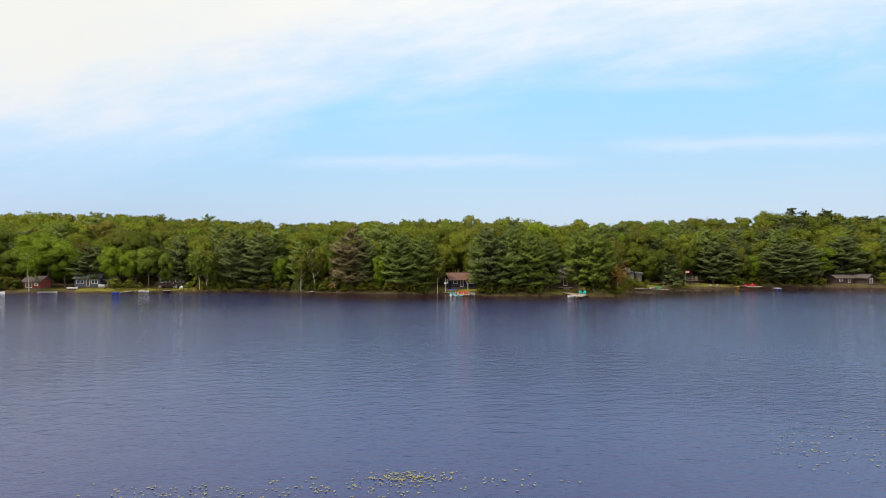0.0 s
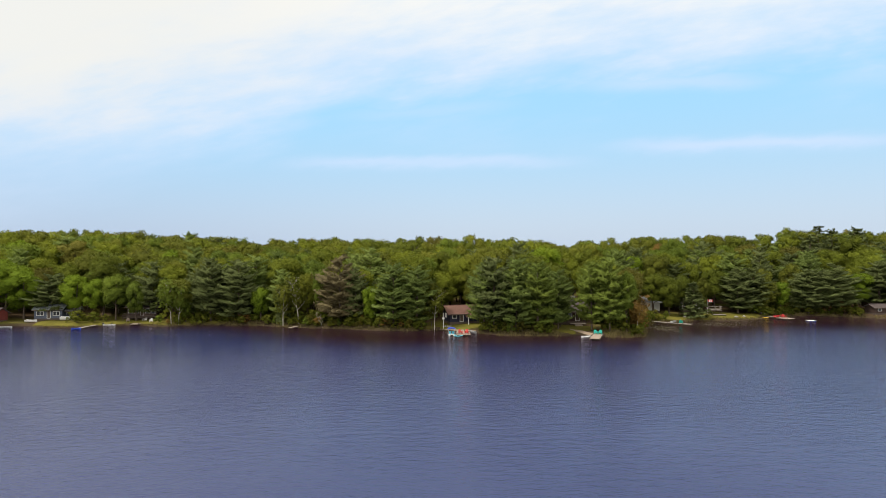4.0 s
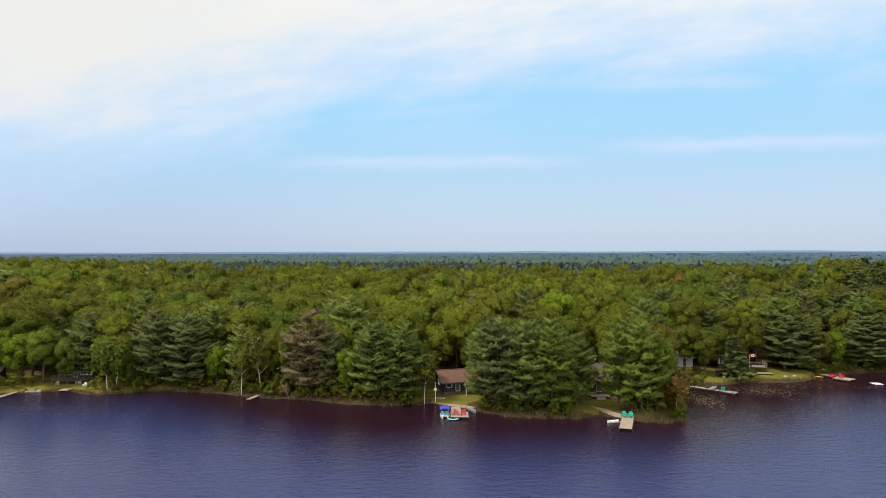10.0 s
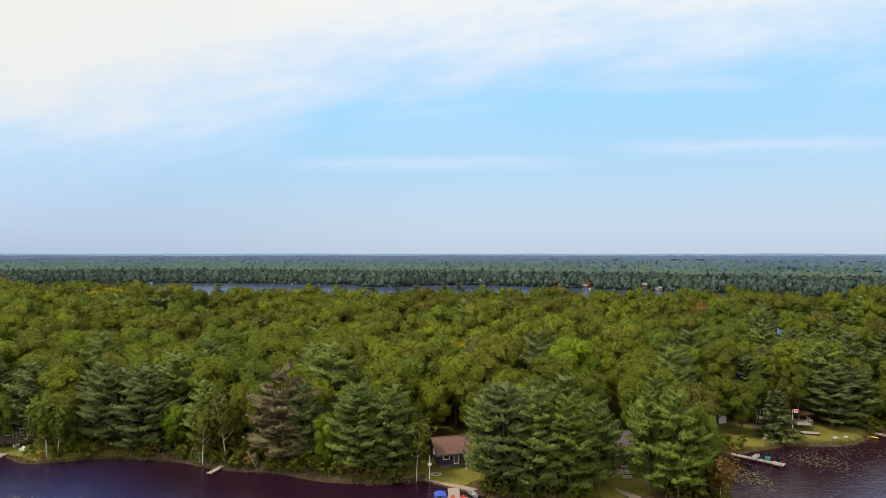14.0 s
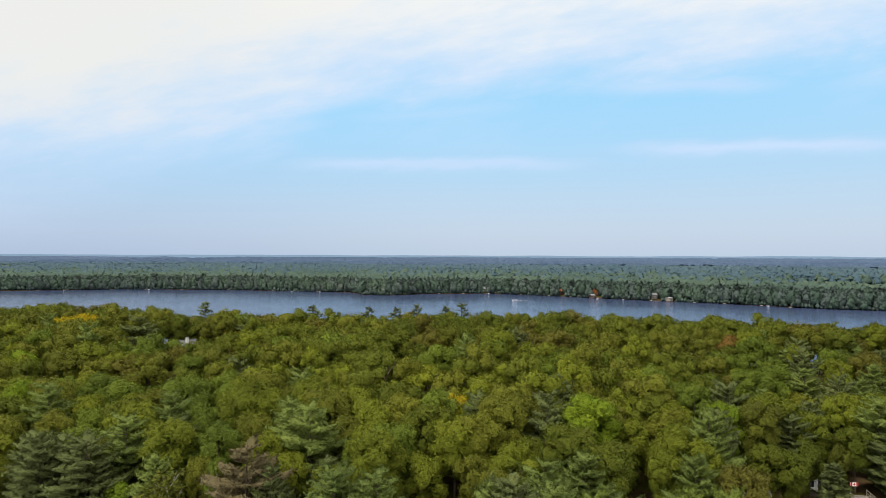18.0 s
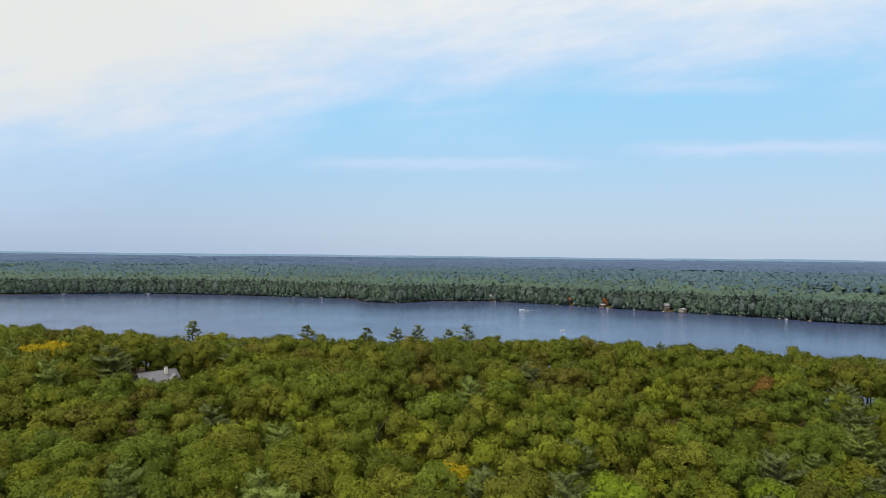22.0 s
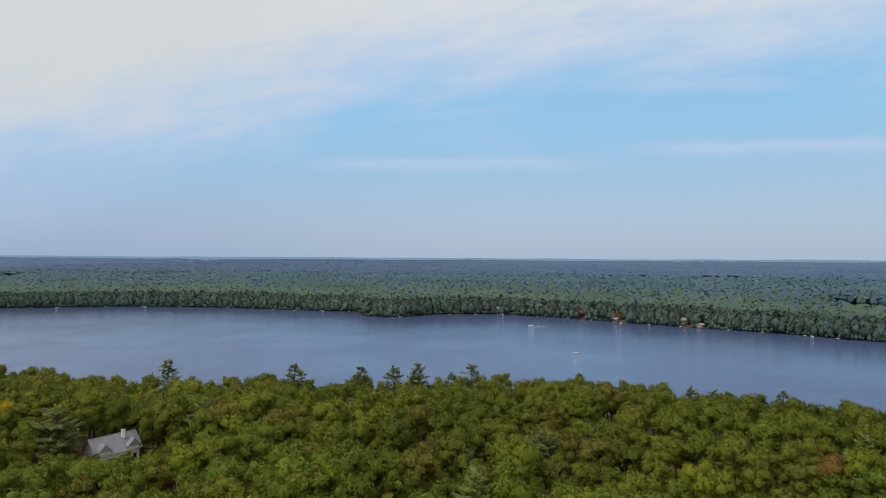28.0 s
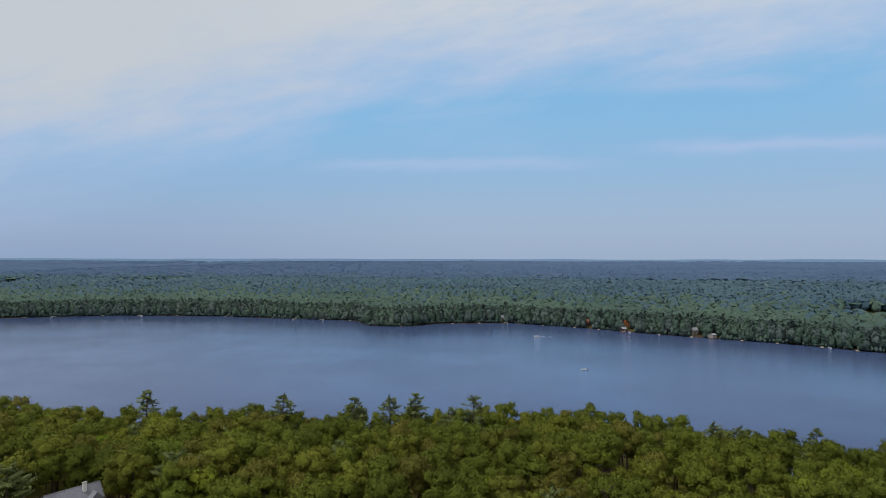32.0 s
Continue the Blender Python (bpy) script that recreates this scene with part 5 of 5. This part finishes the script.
deckhouse = house("lake_house", 63.6, 38.6, -12, 4.8, 5.6, 2.5, 1.5, WALL_WHITE, ROOF_BROWN, "white lake house with raised deck and brown roof", base=0.9,
                  front=[(0.4, 0.6, 1.6, 1.9, "window"), (2.0, 0.02, 3.4, 2.1, "window"), (3.7, 0.6, 4.5, 1.9, "window")], side=[(1.5, 0.7, 3.0, 1.9, "window")])
deck("house_deck", 67.6, 31.4, float(ground_z(68, 32)) + 1.2, -12, 3.2, 3.1, "raised grey deck with railing on posts", WOOD_GREY, rail=True, category="deck")
deck("house_deck", 67.6, 29.0, float(ground_z(67.6, 29.4)) + 0.35, -12, 3.4, 1.6, "low plank landing below the raised deck", WOOD_GREY, posts=False, category="deck")
fp = root_at("flagpole", 66.2, 32.8, float(ground_z(66.2, 32.8)) - 1.3, 0, "white flagpole with a red and white flag", "flagpole")
bm = bmesh.new()
rod(bm, (0, 0, -0.3), (0, 0, 5.2), 0.05, 0.03)
part("pole", bm, WHITE, fp)
for x0, x1, m in ((0.03, 0.36, RED), (0.36, 1.02, WHITE), (1.02, 1.35, RED)):
    boxes("flag_stripe", [(x0, -0.01, 4.5, x1, 0.01, 5.15)], m, fp)
bm = bmesh.new()
box(bm, -0.15, -0.02, -0.15, 0.15, 0.02, 0.15, pose(0.69, 0, 4.82, 0, 45, 0))
part("flag_emblem", bm, RED, fp)
house("cottage", 50.6, 36.0, 8, 5.6, 5.0, 2.4, 1.4, WALL_WHITE, ROOF_GREY, "white cottage half hidden behind dark pines", base=0.4, front=[(0.8, 0.8, 2.0, 1.9, "window"), (3.2, 0.02, 4.1, 2.0, "door")])
for px, py, s in ((57.6, 26.8, 0.4), (71.3, 27.6, 0.5), (73.5, 27.9, 0.4)):
    bm = bmesh.new()
    bmesh.ops.create_icosphere(bm, subdivisions=2, radius=s)
    for v in bm.verts:
        v.co *= 1 + 0.22 * noise.noise(v.co * 3 + Vector((px, py, 0)))
        v.co.z *= 0.7
    rock = part("shore_rock", bm, STONE, None)
    tagged(rock, "pale rounded boulder on the grassy bank", "rock").matrix_basis = pose(px, py, float(ground_z(px, py)) + 0.1)
boat("canoe", 75.6, 29.3, -0.03, 20, 3.4, 0.8, 0.35, HULL_WHITE, "white canoe at the grassy water's edge", 2)
deck("boat_dock", 81.2, 32.6, 0.42, 216, 1.4, 5.2, "narrow plank gangway to the swim platform", WOOD_GREY)
deck("boat_dock", 84.6, 25.6, 0.42, 32, 3.2, 3.4, "pale square swim platform with red chairs", WOOD_PALE)
adirondack(83.2, 27.3, 0.43, 60, RED, "red garden chair on the swim platform")
adirondack(84.0, 28.1, 0.43, 10, RED, "red garden chair on the swim platform")
boat("pedal_craft", 82.6, 28.9, 0.43, 30, 1.9, 0.9, 0.4, RED, "red plastic dinghy lying on the swim platform", 1, 0.6)
tied_kayak(79.7, 30.6, 0.0, -62, YELLOW_PL, "bright yellow kayak beside the gangway", 3.4)
boat("canoe", 81.6, 35.2, float(ground_z(81.6, 35.2)) + 0.02, -70, 4.2, 0.85, 0.36, HULL_GREY, "grey canoe drawn up on the bank", 2)
raft = deck("swim_raft", 87.6, 21.6, 0.28, 0, 1.8, 1.8, "small white floating swim raft", WHITE, posts=False, category="raft")
for sx in (-0.55, 0.55):
    bm = bmesh.new()
    rod(bm, (sx, 0.1, -0.3), (sx, 1.7, -0.3), 0.22, sides=10)
    part("barrel_float", bm, BLUE_CLOTH, raft)

# boathouse further right
bh = house("boathouse", 117.5, 31.0, 20, 2.8, 4.4, 1.7, 0.8, WALL_BROWN, ROOF_BROWN, "low brown boathouse with a door towards the water", front=[(0.6, 0.05, 2.2, 1.5, "door")], along=False, base=0.3)
house("boathouse", 112.6, 33.5, 4, 5.4, 3.4, 1.5, 0.7, WALL_BROWN, ROOF_BROWN, "long low brown shed under the trees", front=[(0.9, 0.5, 2.0, 1.2, "window"), (3.6, 0.05, 4.5, 1.4, "door")], base=0.2)
deck("side_dock", 121.0, 27.4, 0.45, -70, 1.4, 5.0, "short grey dock beside the boathouse", WOOD_GREY)

# houses on the left shore
gh = house("cottage", -103.6, 24.6, 6, 6.6, 5.4, 2.3, 1.5, WALL_SLATE, ROOF_METAL, "slate-grey cottage with pale metal roof", base=0.5,
           front=[(0.5, 0.7, 2.3, 1.8, "window"), (3.0, 0.02, 3.9, 2.0, "door"), (4.4, 0.7, 6.0, 1.8, "window")], side=[(1.8, 0.8, 3.2, 1.9, "window")])
house("garden_shed", -98.6, 25.2, 10, 2.6, 2.4, 1.8, 0.8, WALL_BLUE, ROOF_GREY, "small blue garden shed beside the cottage", front=[(0.8, 0.02, 1.7, 1.6, "door")], base=0.15)
house("boathouse", -115.6, 19.6, -4, 4.8, 4.0, 1.8, 1.2, WALL_RED, ROOF_BROWN, "barn-red boathouse under the trees", front=[(0.7, 0.05, 2.5, 1.65, "door"), (3.2, 0.6, 4.1, 1.3, "window")], base=0.2)
boat("covered_boat", -98.6, 21.6, float(ground_z(-98.6, 21.6)) + 0.05, 20, 2.6, 1.4, 0.8, HULL_WHITE, "white covered boat on the grass", 1, 0.6)
boat("rowing_boat", -106.0, 19.6, float(ground_z(-106, 19.6)) + 0.02, 8, 2.6, 1.1, 0.5, HULL_WHITE, "small white boat on the bank", 2, 0.6)
boat("canoe", -108.2, 12.4, -0.03, 14, 4.6, 1.0, 0.42, HULL_GREY, "grey canoe at the water's edge", 2)
boat("motor_boat", -119.5, 9.5, -0.1, 5, 4.4, 1.7, 0.7, HULL_WHITE, "white motor boat moored near the shore", 2, 0.6, True)
dh = house("cabin", -80.8, 26.0, 3, 7.4, 5.0, 2.3, 1.2, WALL_BROWN, ROOF_BROWN, "brown cabin with white window frames under trees", base=0.9,
           front=[(0.4, 0.5, 1.5, 1.8, "window"), (1.9, 0.5, 3.0, 1.8, "window"), (3.3, 0.02, 4.2, 2.0, "door"), (4.6, 0.5, 5.6, 1.8, "window"), (5.9, 0.5, 7.0, 1.8, "window")])
# darker timber here stands in for shade under the trees
deck("porch_deck", -80.6, 21.0, float(ground_z(-80.6, 22)) + 0.9, 3, 7.0, 2.3, "raised porch with railing on posts, darkened for tree shade", WOOD_DARK, rail=True, category="porch")
deck("shore_dock", -88.3, 16.6, 0.32, 176, 1.1, 6.6, "low grey plank dock with a blue float", WOOD_GREY)
boat("pedal_craft", -88.9, 9.4, 0.0, 190, 2.0, 1.0, 0.4, BLUE_CLOTH, "blue plastic dinghy moored at the dock", 1, 0.6)
boat("motor_boat", -85.6, 17.6, -0.08, 8, 2.7, 1.1, 0.4, HULL_WHITE, "white open boat moored by the grass", 2, 0.6, True)
deck("shore_dock", -79.6, 17.4, 0.34, 4, 1.9, 3.2, "short wide weathered dock at the grass edge", WOOD_PALE)
adirondack(-76.3, 19.2, float(ground_z(-76.3, 19.2)), 10, WHITE, "white garden chair on the shore grass")
adirondack(-79.0, 21.6, float(ground_z(-79.0, 21.6)), -15, WHITE, "white garden chair on the shore grass")
adirondack(-82.6, 20.4, float(ground_z(-82.6, 20.4)), 20, WOOD_PALE, "pale wooden garden chair on the shore grass")
deck("shore_dock", -39.9, 9.8, 0.33, -14, 0.9, 5.2, "narrow pale plank jetty at the wooded bank", WOOD_PALE)


# birches and bare trees
def bare_tree(x, y, height, lean, turn, label, seed, mat=BARK_PALE, kind="bare_tree", leaves=None):
    r = np.random.default_rng(seed)
    ob = root_at(kind, x, y, float(ground_z(x, y)), turn, label, "tree")
    pts = [(lean * (t ** 1.4) * height, 0.12 * math.sin(t * 5) * height * 0.1, t * height - 0.4) for t in (0, 0.25, 0.5, 0.75, 1.0)]
    pieces = [tube(pts, np.array([0.0125, 0.0105, 0.008, 0.005, 0.002]) * height * (0.6 if height < 5 else 1.0), 6)]
    tips = []
    for i in range(9):
        t = 0.35 + 0.07 * i
        p = np.array([lean * (t ** 1.4) * height, 0, t * height - 0.4])
        az = i * 2.4 + r.uniform(0, 1)
        e = p + np.array([math.cos(az), math.sin(az), 1.1]) * height * r.uniform(0.12, 0.22)
        pieces.append(tube([p, (p + e) / 2 + r.normal(0, 0.1, 3), e], np.array([0.008, 0.005, 0.002]) * height, 4))
        tips += [p + (e - p) * 0.7, e]
        for k in range(2):
            q = e + np.array([r.normal(0, 0.5), r.normal(0, 0.5), r.uniform(0.2, 0.7)]) * height * 0.09
            pieces.append(tube([(p + e) / 2, q], np.array([0.004, 0.001]) * height, 3))
    v, f, _ = join(pieces)
    new("trunk", mesh_from("trunk", v, f, [mat], smooth_faces=True)).parent = ob
    if leaves is not None:
        c = np.array(tips)[r.integers(0, len(tips), 700)] + r.normal(0, height * 0.075, (700, 3))
        cv, cf, cn = leaf_sprays(c, unit(c - c.mean(0)) + (0, 0, 0.5), 0.26, r, 0.5)
        new("crown", mesh_from("crown", cv, cf, [TREE_MATS[leaves]], normals=cn)).parent = ob
    return ob


bare_tree(-39.0, 14.8, 10.5, -0.16, 0, "leaning white birch with sparse olive leaves", 11, BARK_PALE, "birch_tree", OLIVE)
bare_tree(-42.6, 14.2, 9.0, 0.02, 40, "slim white birch on the bank", 12, BARK_PALE, "birch_tree", OLIVE)
bare_tree(-32.6, 11.6, 3.8, -0.5, 10, "dead bare birch leaning over the water", 13)
bare_tree(-6.6, 7.4, 8.5, 0.10, 60, "thin birch at the edge of the lawn", 14, BARK_PALE, "birch_tree", OLIVE)
bare_tree(-70.2, 16.6, 9.5, 0.06, 200, "multi-stemmed pale birch on the grass", 15, BARK_PALE, "birch_tree", GREEN)
bare_tree(-68.6, 16.8, 8.5, 0.10, 20, "slender pale birch on the grass", 16, BARK_PALE, "birch_tree", GREEN)
bare_tree(-115.0, 15.4, 10.0, -0.08, 0, "white birch in front of the boathouse", 17, BARK_PALE, "birch_tree", LIME)
bare_tree(36.2, -2.6, 7.0, 0.08, 90, "thin birch on the reedy point", 18, BARK_PALE, "birch_tree", RUST)
for i, (x, y, h) in enumerate(((-14.6, 59.4, 15.0), (20, 96, 14.5), (-88, 112, 11), (-52, 74, 14.0), (31, 118, 15.0), (88, 70, 13), (-101, 84, 13))):
    bare_tree(x, y, h * 0.94, 0.03, i * 70, "bare grey dead tree standing in the wood", 30 + i, BARK)

# big house in the wood
ROOF_SLATE = simple("slate_grey_shingles", (0.20, 0.20, 0.225), 0.9, grain=2.2, amount=0.3, bump=0.5)
lodge = house("lodge", -87.6, 124.4, 54, 10.6, 6.4, 4.2, 3.0, WALL_WHITE, ROOF_SLATE, "large white house with slate-grey shingle roof", base=0.5, over=0.6, chimney=(2.2, -0.9, 8.2), stack=WHITE,
              front=[(0.8, 0.9, 2.2, 2.4, "window"), (3.2, 0.9, 4.6, 2.4, "window"), (5.4, 0.05, 6.5, 2.2, "door"), (7.2, 0.9, 8.2, 2.4, "window"), (8.9, 0.9, 10.0, 2.4, "window")], side=[(2.4, 0.9, 4.0, 2.4, "window")])
for px in (-3.4, 3.6):
    bm = bmesh.new()
    prism(bm, [(-1.7, -0.2), (0, 1.6), (1.7, -0.2)], -2.9, 0.8)
    part("dormer_roof", bm, ROOF_SLATE, lodge).matrix_basis = pose(px, -1.3, 5.4)
    boxes("dormer_wall", [(px - 1.3, -4.0, 4.5, px + 1.3, -3.8, 5.6)], WALL_WHITE, lodge)

# far shore: cottages, boathouses, docks and boats
FAR_HOUSES = [(146, 552, 12, 7.0, 6.5, 3.4, 2.8, WALL_ORANGE, ROOF_ORANGE, "orange varnished pine house with steep orange roof", False),
              (116, 574, 10, 6.5, 5.5, 2.8, 2.0, WALL_RED, ROOF_ORANGE, "small red cottage with a red roof", True),
              (193, 512, 30, 8.0, 6.0, 3.6, 1.8, WALL_TAN, ROOF_GREY, "grey two-storey house above the far shore", True),
              (-262, 664, 0, 7.5, 6.0, 3.0, 2.0, WALL_WHITE, ROOF_GREY, "white cottage on the far shore", True),
              (38, 611, 0, 8.0, 6.0, 3.4, 2.2, WALL_TAN, ROOF_GREY, "tan cottage among far shore trees", True),
              (172, 528, 28, 8.0, 6.0, 3.0, 2.0, WALL_BROWN, ROOF_BROWN, "brown log cottage on the far shore", True)]
for x, y, turn, w, d, h, rise, wm, rm, label, along in FAR_HOUSES:
    house("far_cottage", x, y, turn, w, d, h, rise, wm, rm, label, along=along, base=0.5,
          front=[(w * 0.12, 0.8, w * 0.32, 2.2, "window"), (w * 0.42, 0.05, w * 0.56, 2.2, "door"), (w * 0.66, 0.8, w * 0.88, 2.2, "window")])
house("far_boathouse", 202.5, 495.5, 32, 4.4, 4.5, 2.5, 0.8, WALL_TAN, ROOF_GREY, "white boathouse on the far shore", front=[(1.0, 0.05, 3.4, 2.0, "door")], z=0.1, base=0.4)
house("far_boathouse", 141.0, 537.0, 25, 4.0, 4.0, 2.4, 0.9, WALL_BROWN, ROOF_GREY, "brown boathouse below the orange house", front=[(1.0, 0.05, 3.0, 2.0, "door")], z=0.1, base=0.4)
for x, turn, ln in ((-470, 0, 12), (-445, 5, 8), (-400, 0, 9), (-383, 0, 7), (-360, -4, 10), (-318, 0, 8), (-262, 3, 10), (-205, 0, 8), (-178, -3, 10), (-150, 0, 9), (-118, 2, 9), (-60, 0, 7), (-12, 0, 9), (14, 4, 10), (40, 0, 9),
                    (76, -8, 9), (104, -14, 9), (124, -20, 10), (143, -22, 11), (168, -22, 9), (190, -24, 10), (222, -24, 9), (243, -25, 8), (266, -28, 9), (282, -28, 9)):
    y = float(line(FAR_SHORE, x))
    deck("far_dock", x, y + 2.5, 0.5, 180 + turn, 2.0, ln, "weathered plank dock on the far shore", WOOD_GREY, board=1.2)
    if rng.random() < 0.4:
        boat("far_boat", x + rng.choice((-2.4, 2.4)), y - ln * 0.4, -0.1, rng.uniform(-100, -80), 4.2, 1.6, 0.7, HULL_WHITE, "white motor boat moored at a far dock", 2, 0.6, True)
boat("speed_boat", 60, 499, -0.05, 184, 4.6, 1.8, 0.9, HULL_WHITE, "white speed boat out on the lake", 2, 0.6, True)
boat("pontoon_boat", 71.5, 354, -0.05, 178, 3.6, 1.5, 0.5, HULL_WHITE, "white boat lying on open water", 2, 0.6, True)
bm = bmesh.new()
for i in range(24):
    a, b = 2.4 + i * 0.6, 2.4 + (i + 1) * 0.6
    w = 0.35 + 0.03 * i
    vs = [bm.verts.new(v) for v in ((60 + a, 499.2 - w, 0.03), (60 + b, 499.25 - w * 0.9, 0.03), (60 + b, 499.25 + w * 0.9, 0.03), (60 + a, 499.2 + w, 0.03), (60 + (a + b) / 2, 499.2, 0.12 - 0.003 * i))]
    if i % 4 != 3 and rng.random() < 1.15 - i / 24:
        for j in range(4):
            bm.faces.new([vs[j], vs[(j + 1) % 4], vs[4]])
tagged(part("boat_wake", bm, FOAM, None), "broken white wake foam behind the speed boat", "wake", kind="stuff")


# lily pads, water weeds and reeds
def pads(name, spots_, label, r0=0.08, r1=0.2, mat=PAD_DARK):
    vs, fs, n = [], [], 0
    for x, y in spots_:
        k = 7
        a = rng.uniform(0, 6.28) + np.arange(k) * 2 * math.pi / k * 0.93
        r = rng.uniform(r0, r1) * rng.uniform(0.85, 1.1, k)
        v = np.zeros((k + 1, 3))
        v[0] = (x, y, 0.03)
        v[1:, 0], v[1:, 1], v[1:, 2] = x + r * np.cos(a), y + r * np.sin(a), 0.02 + rng.uniform(0, 0.03, k)
        vs.append(v)
        fs.append(np.array([(n, n + 1 + i, n + 2 + i) for i in range(k - 1)]))
        n += k + 1
    return tagged(new(name, mesh_from(name, np.concatenate(vs), np.concatenate(fs), [mat])), label, "water plants", kind="stuff")


def scatter(n, cx_, cy_, rx, ry):
    return [(cx_ + rx * rng.normal(), cy_ + ry * rng.normal()) for _ in range(n)]


pads("lily_pads", scatter(170, -7.2, -118.4, 1.1, 0.45) + scatter(90, -16.5, -120.0, 2.6, 0.5) + scatter(60, -9.5, -119.6, 2.0, 0.6) + scatter(30, -2.5, -118.9, 1.4, 0.6) + scatter(40, 13.4, -114.2, 0.9, 1.3)
     + scatter(60, 20.5, -111.5, 2.6, 2.2) + scatter(30, 16, -117, 1.6, 1.2), "yellowish lily pads floating on the open lake", 0.035, 0.085, PAD)
pads("lily_pads", scatter(420, 46.2, 9.5, 1.6, 3.2) + scatter(420, 61, 16.8, 3.6, 2.4) + scatter(160, 72, 21, 7, 2.0), "brown-green lily pads in the sheltered bay")
pads("lily_pads", scatter(260, -80, 4.5, 9, 1.2) + scatter(160, -96, 8.5, 8, 1.2) + scatter(120, -68, 0.5, 7, 0.8), "sparse brown lily pads off the grassy shore", 0.06, 0.15)


def blades(name, segs, label):
    vs, n = [], 0
    for x0, x1, d0, d1, count, h in segs:
        for _ in range(count):
            x = rng.uniform(x0, x1)
            y = float(line(NEAR_SHORE, x)) + rng.uniform(d0, d1)
            if wobble(x * 1.6, y, 1.3) < rng.uniform(-0.5, 0.3):
                continue
            z = max(float(ground_z(x, y)), -0.2)
            hh, a, w = h * rng.uniform(0.3, 1.35), rng.uniform(0, 3.14), rng.uniform(0.03, 0.075)
            lx, ly = rng.normal(0, 0.24 * h, 2)
            vs += [(x - w * math.cos(a), y - w * math.sin(a), z - 0.05), (x + w * math.cos(a), y + w * math.sin(a), z - 0.05), (x + lx, y + ly, z + hh)]
    return tagged(new(name, mesh_from(name, np.array(vs), np.arange(len(vs)).reshape(-1, 3), [REED])), label, "reeds", kind="stuff")


blades("reeds", [(3, 20, -0.9, 2.6, 3600, 0.55), (29, 41.5, -1.1, 4.2, 4600, 0.7), (34, 43, 1.0, 6.0, 1300, 1.0), (-36, -6, -0.6, 2.4, 3600, 0.42), (41, 50, -0.5, 2.0, 1200, 0.8), (50, 80, -0.5, 1.3, 2000, 0.5),
                 (-75, -58, -0.4, 1.6, 1500, 0.55), (-58, -36, -0.5, 2.4, 2600, 0.45), (80, 120, -0.3, 1.8, 2200, 0.6), (-100, -75, -0.3, 0.8, 1200, 0.4)],
       "yellow-green reeds and sedge fringing the near shore")
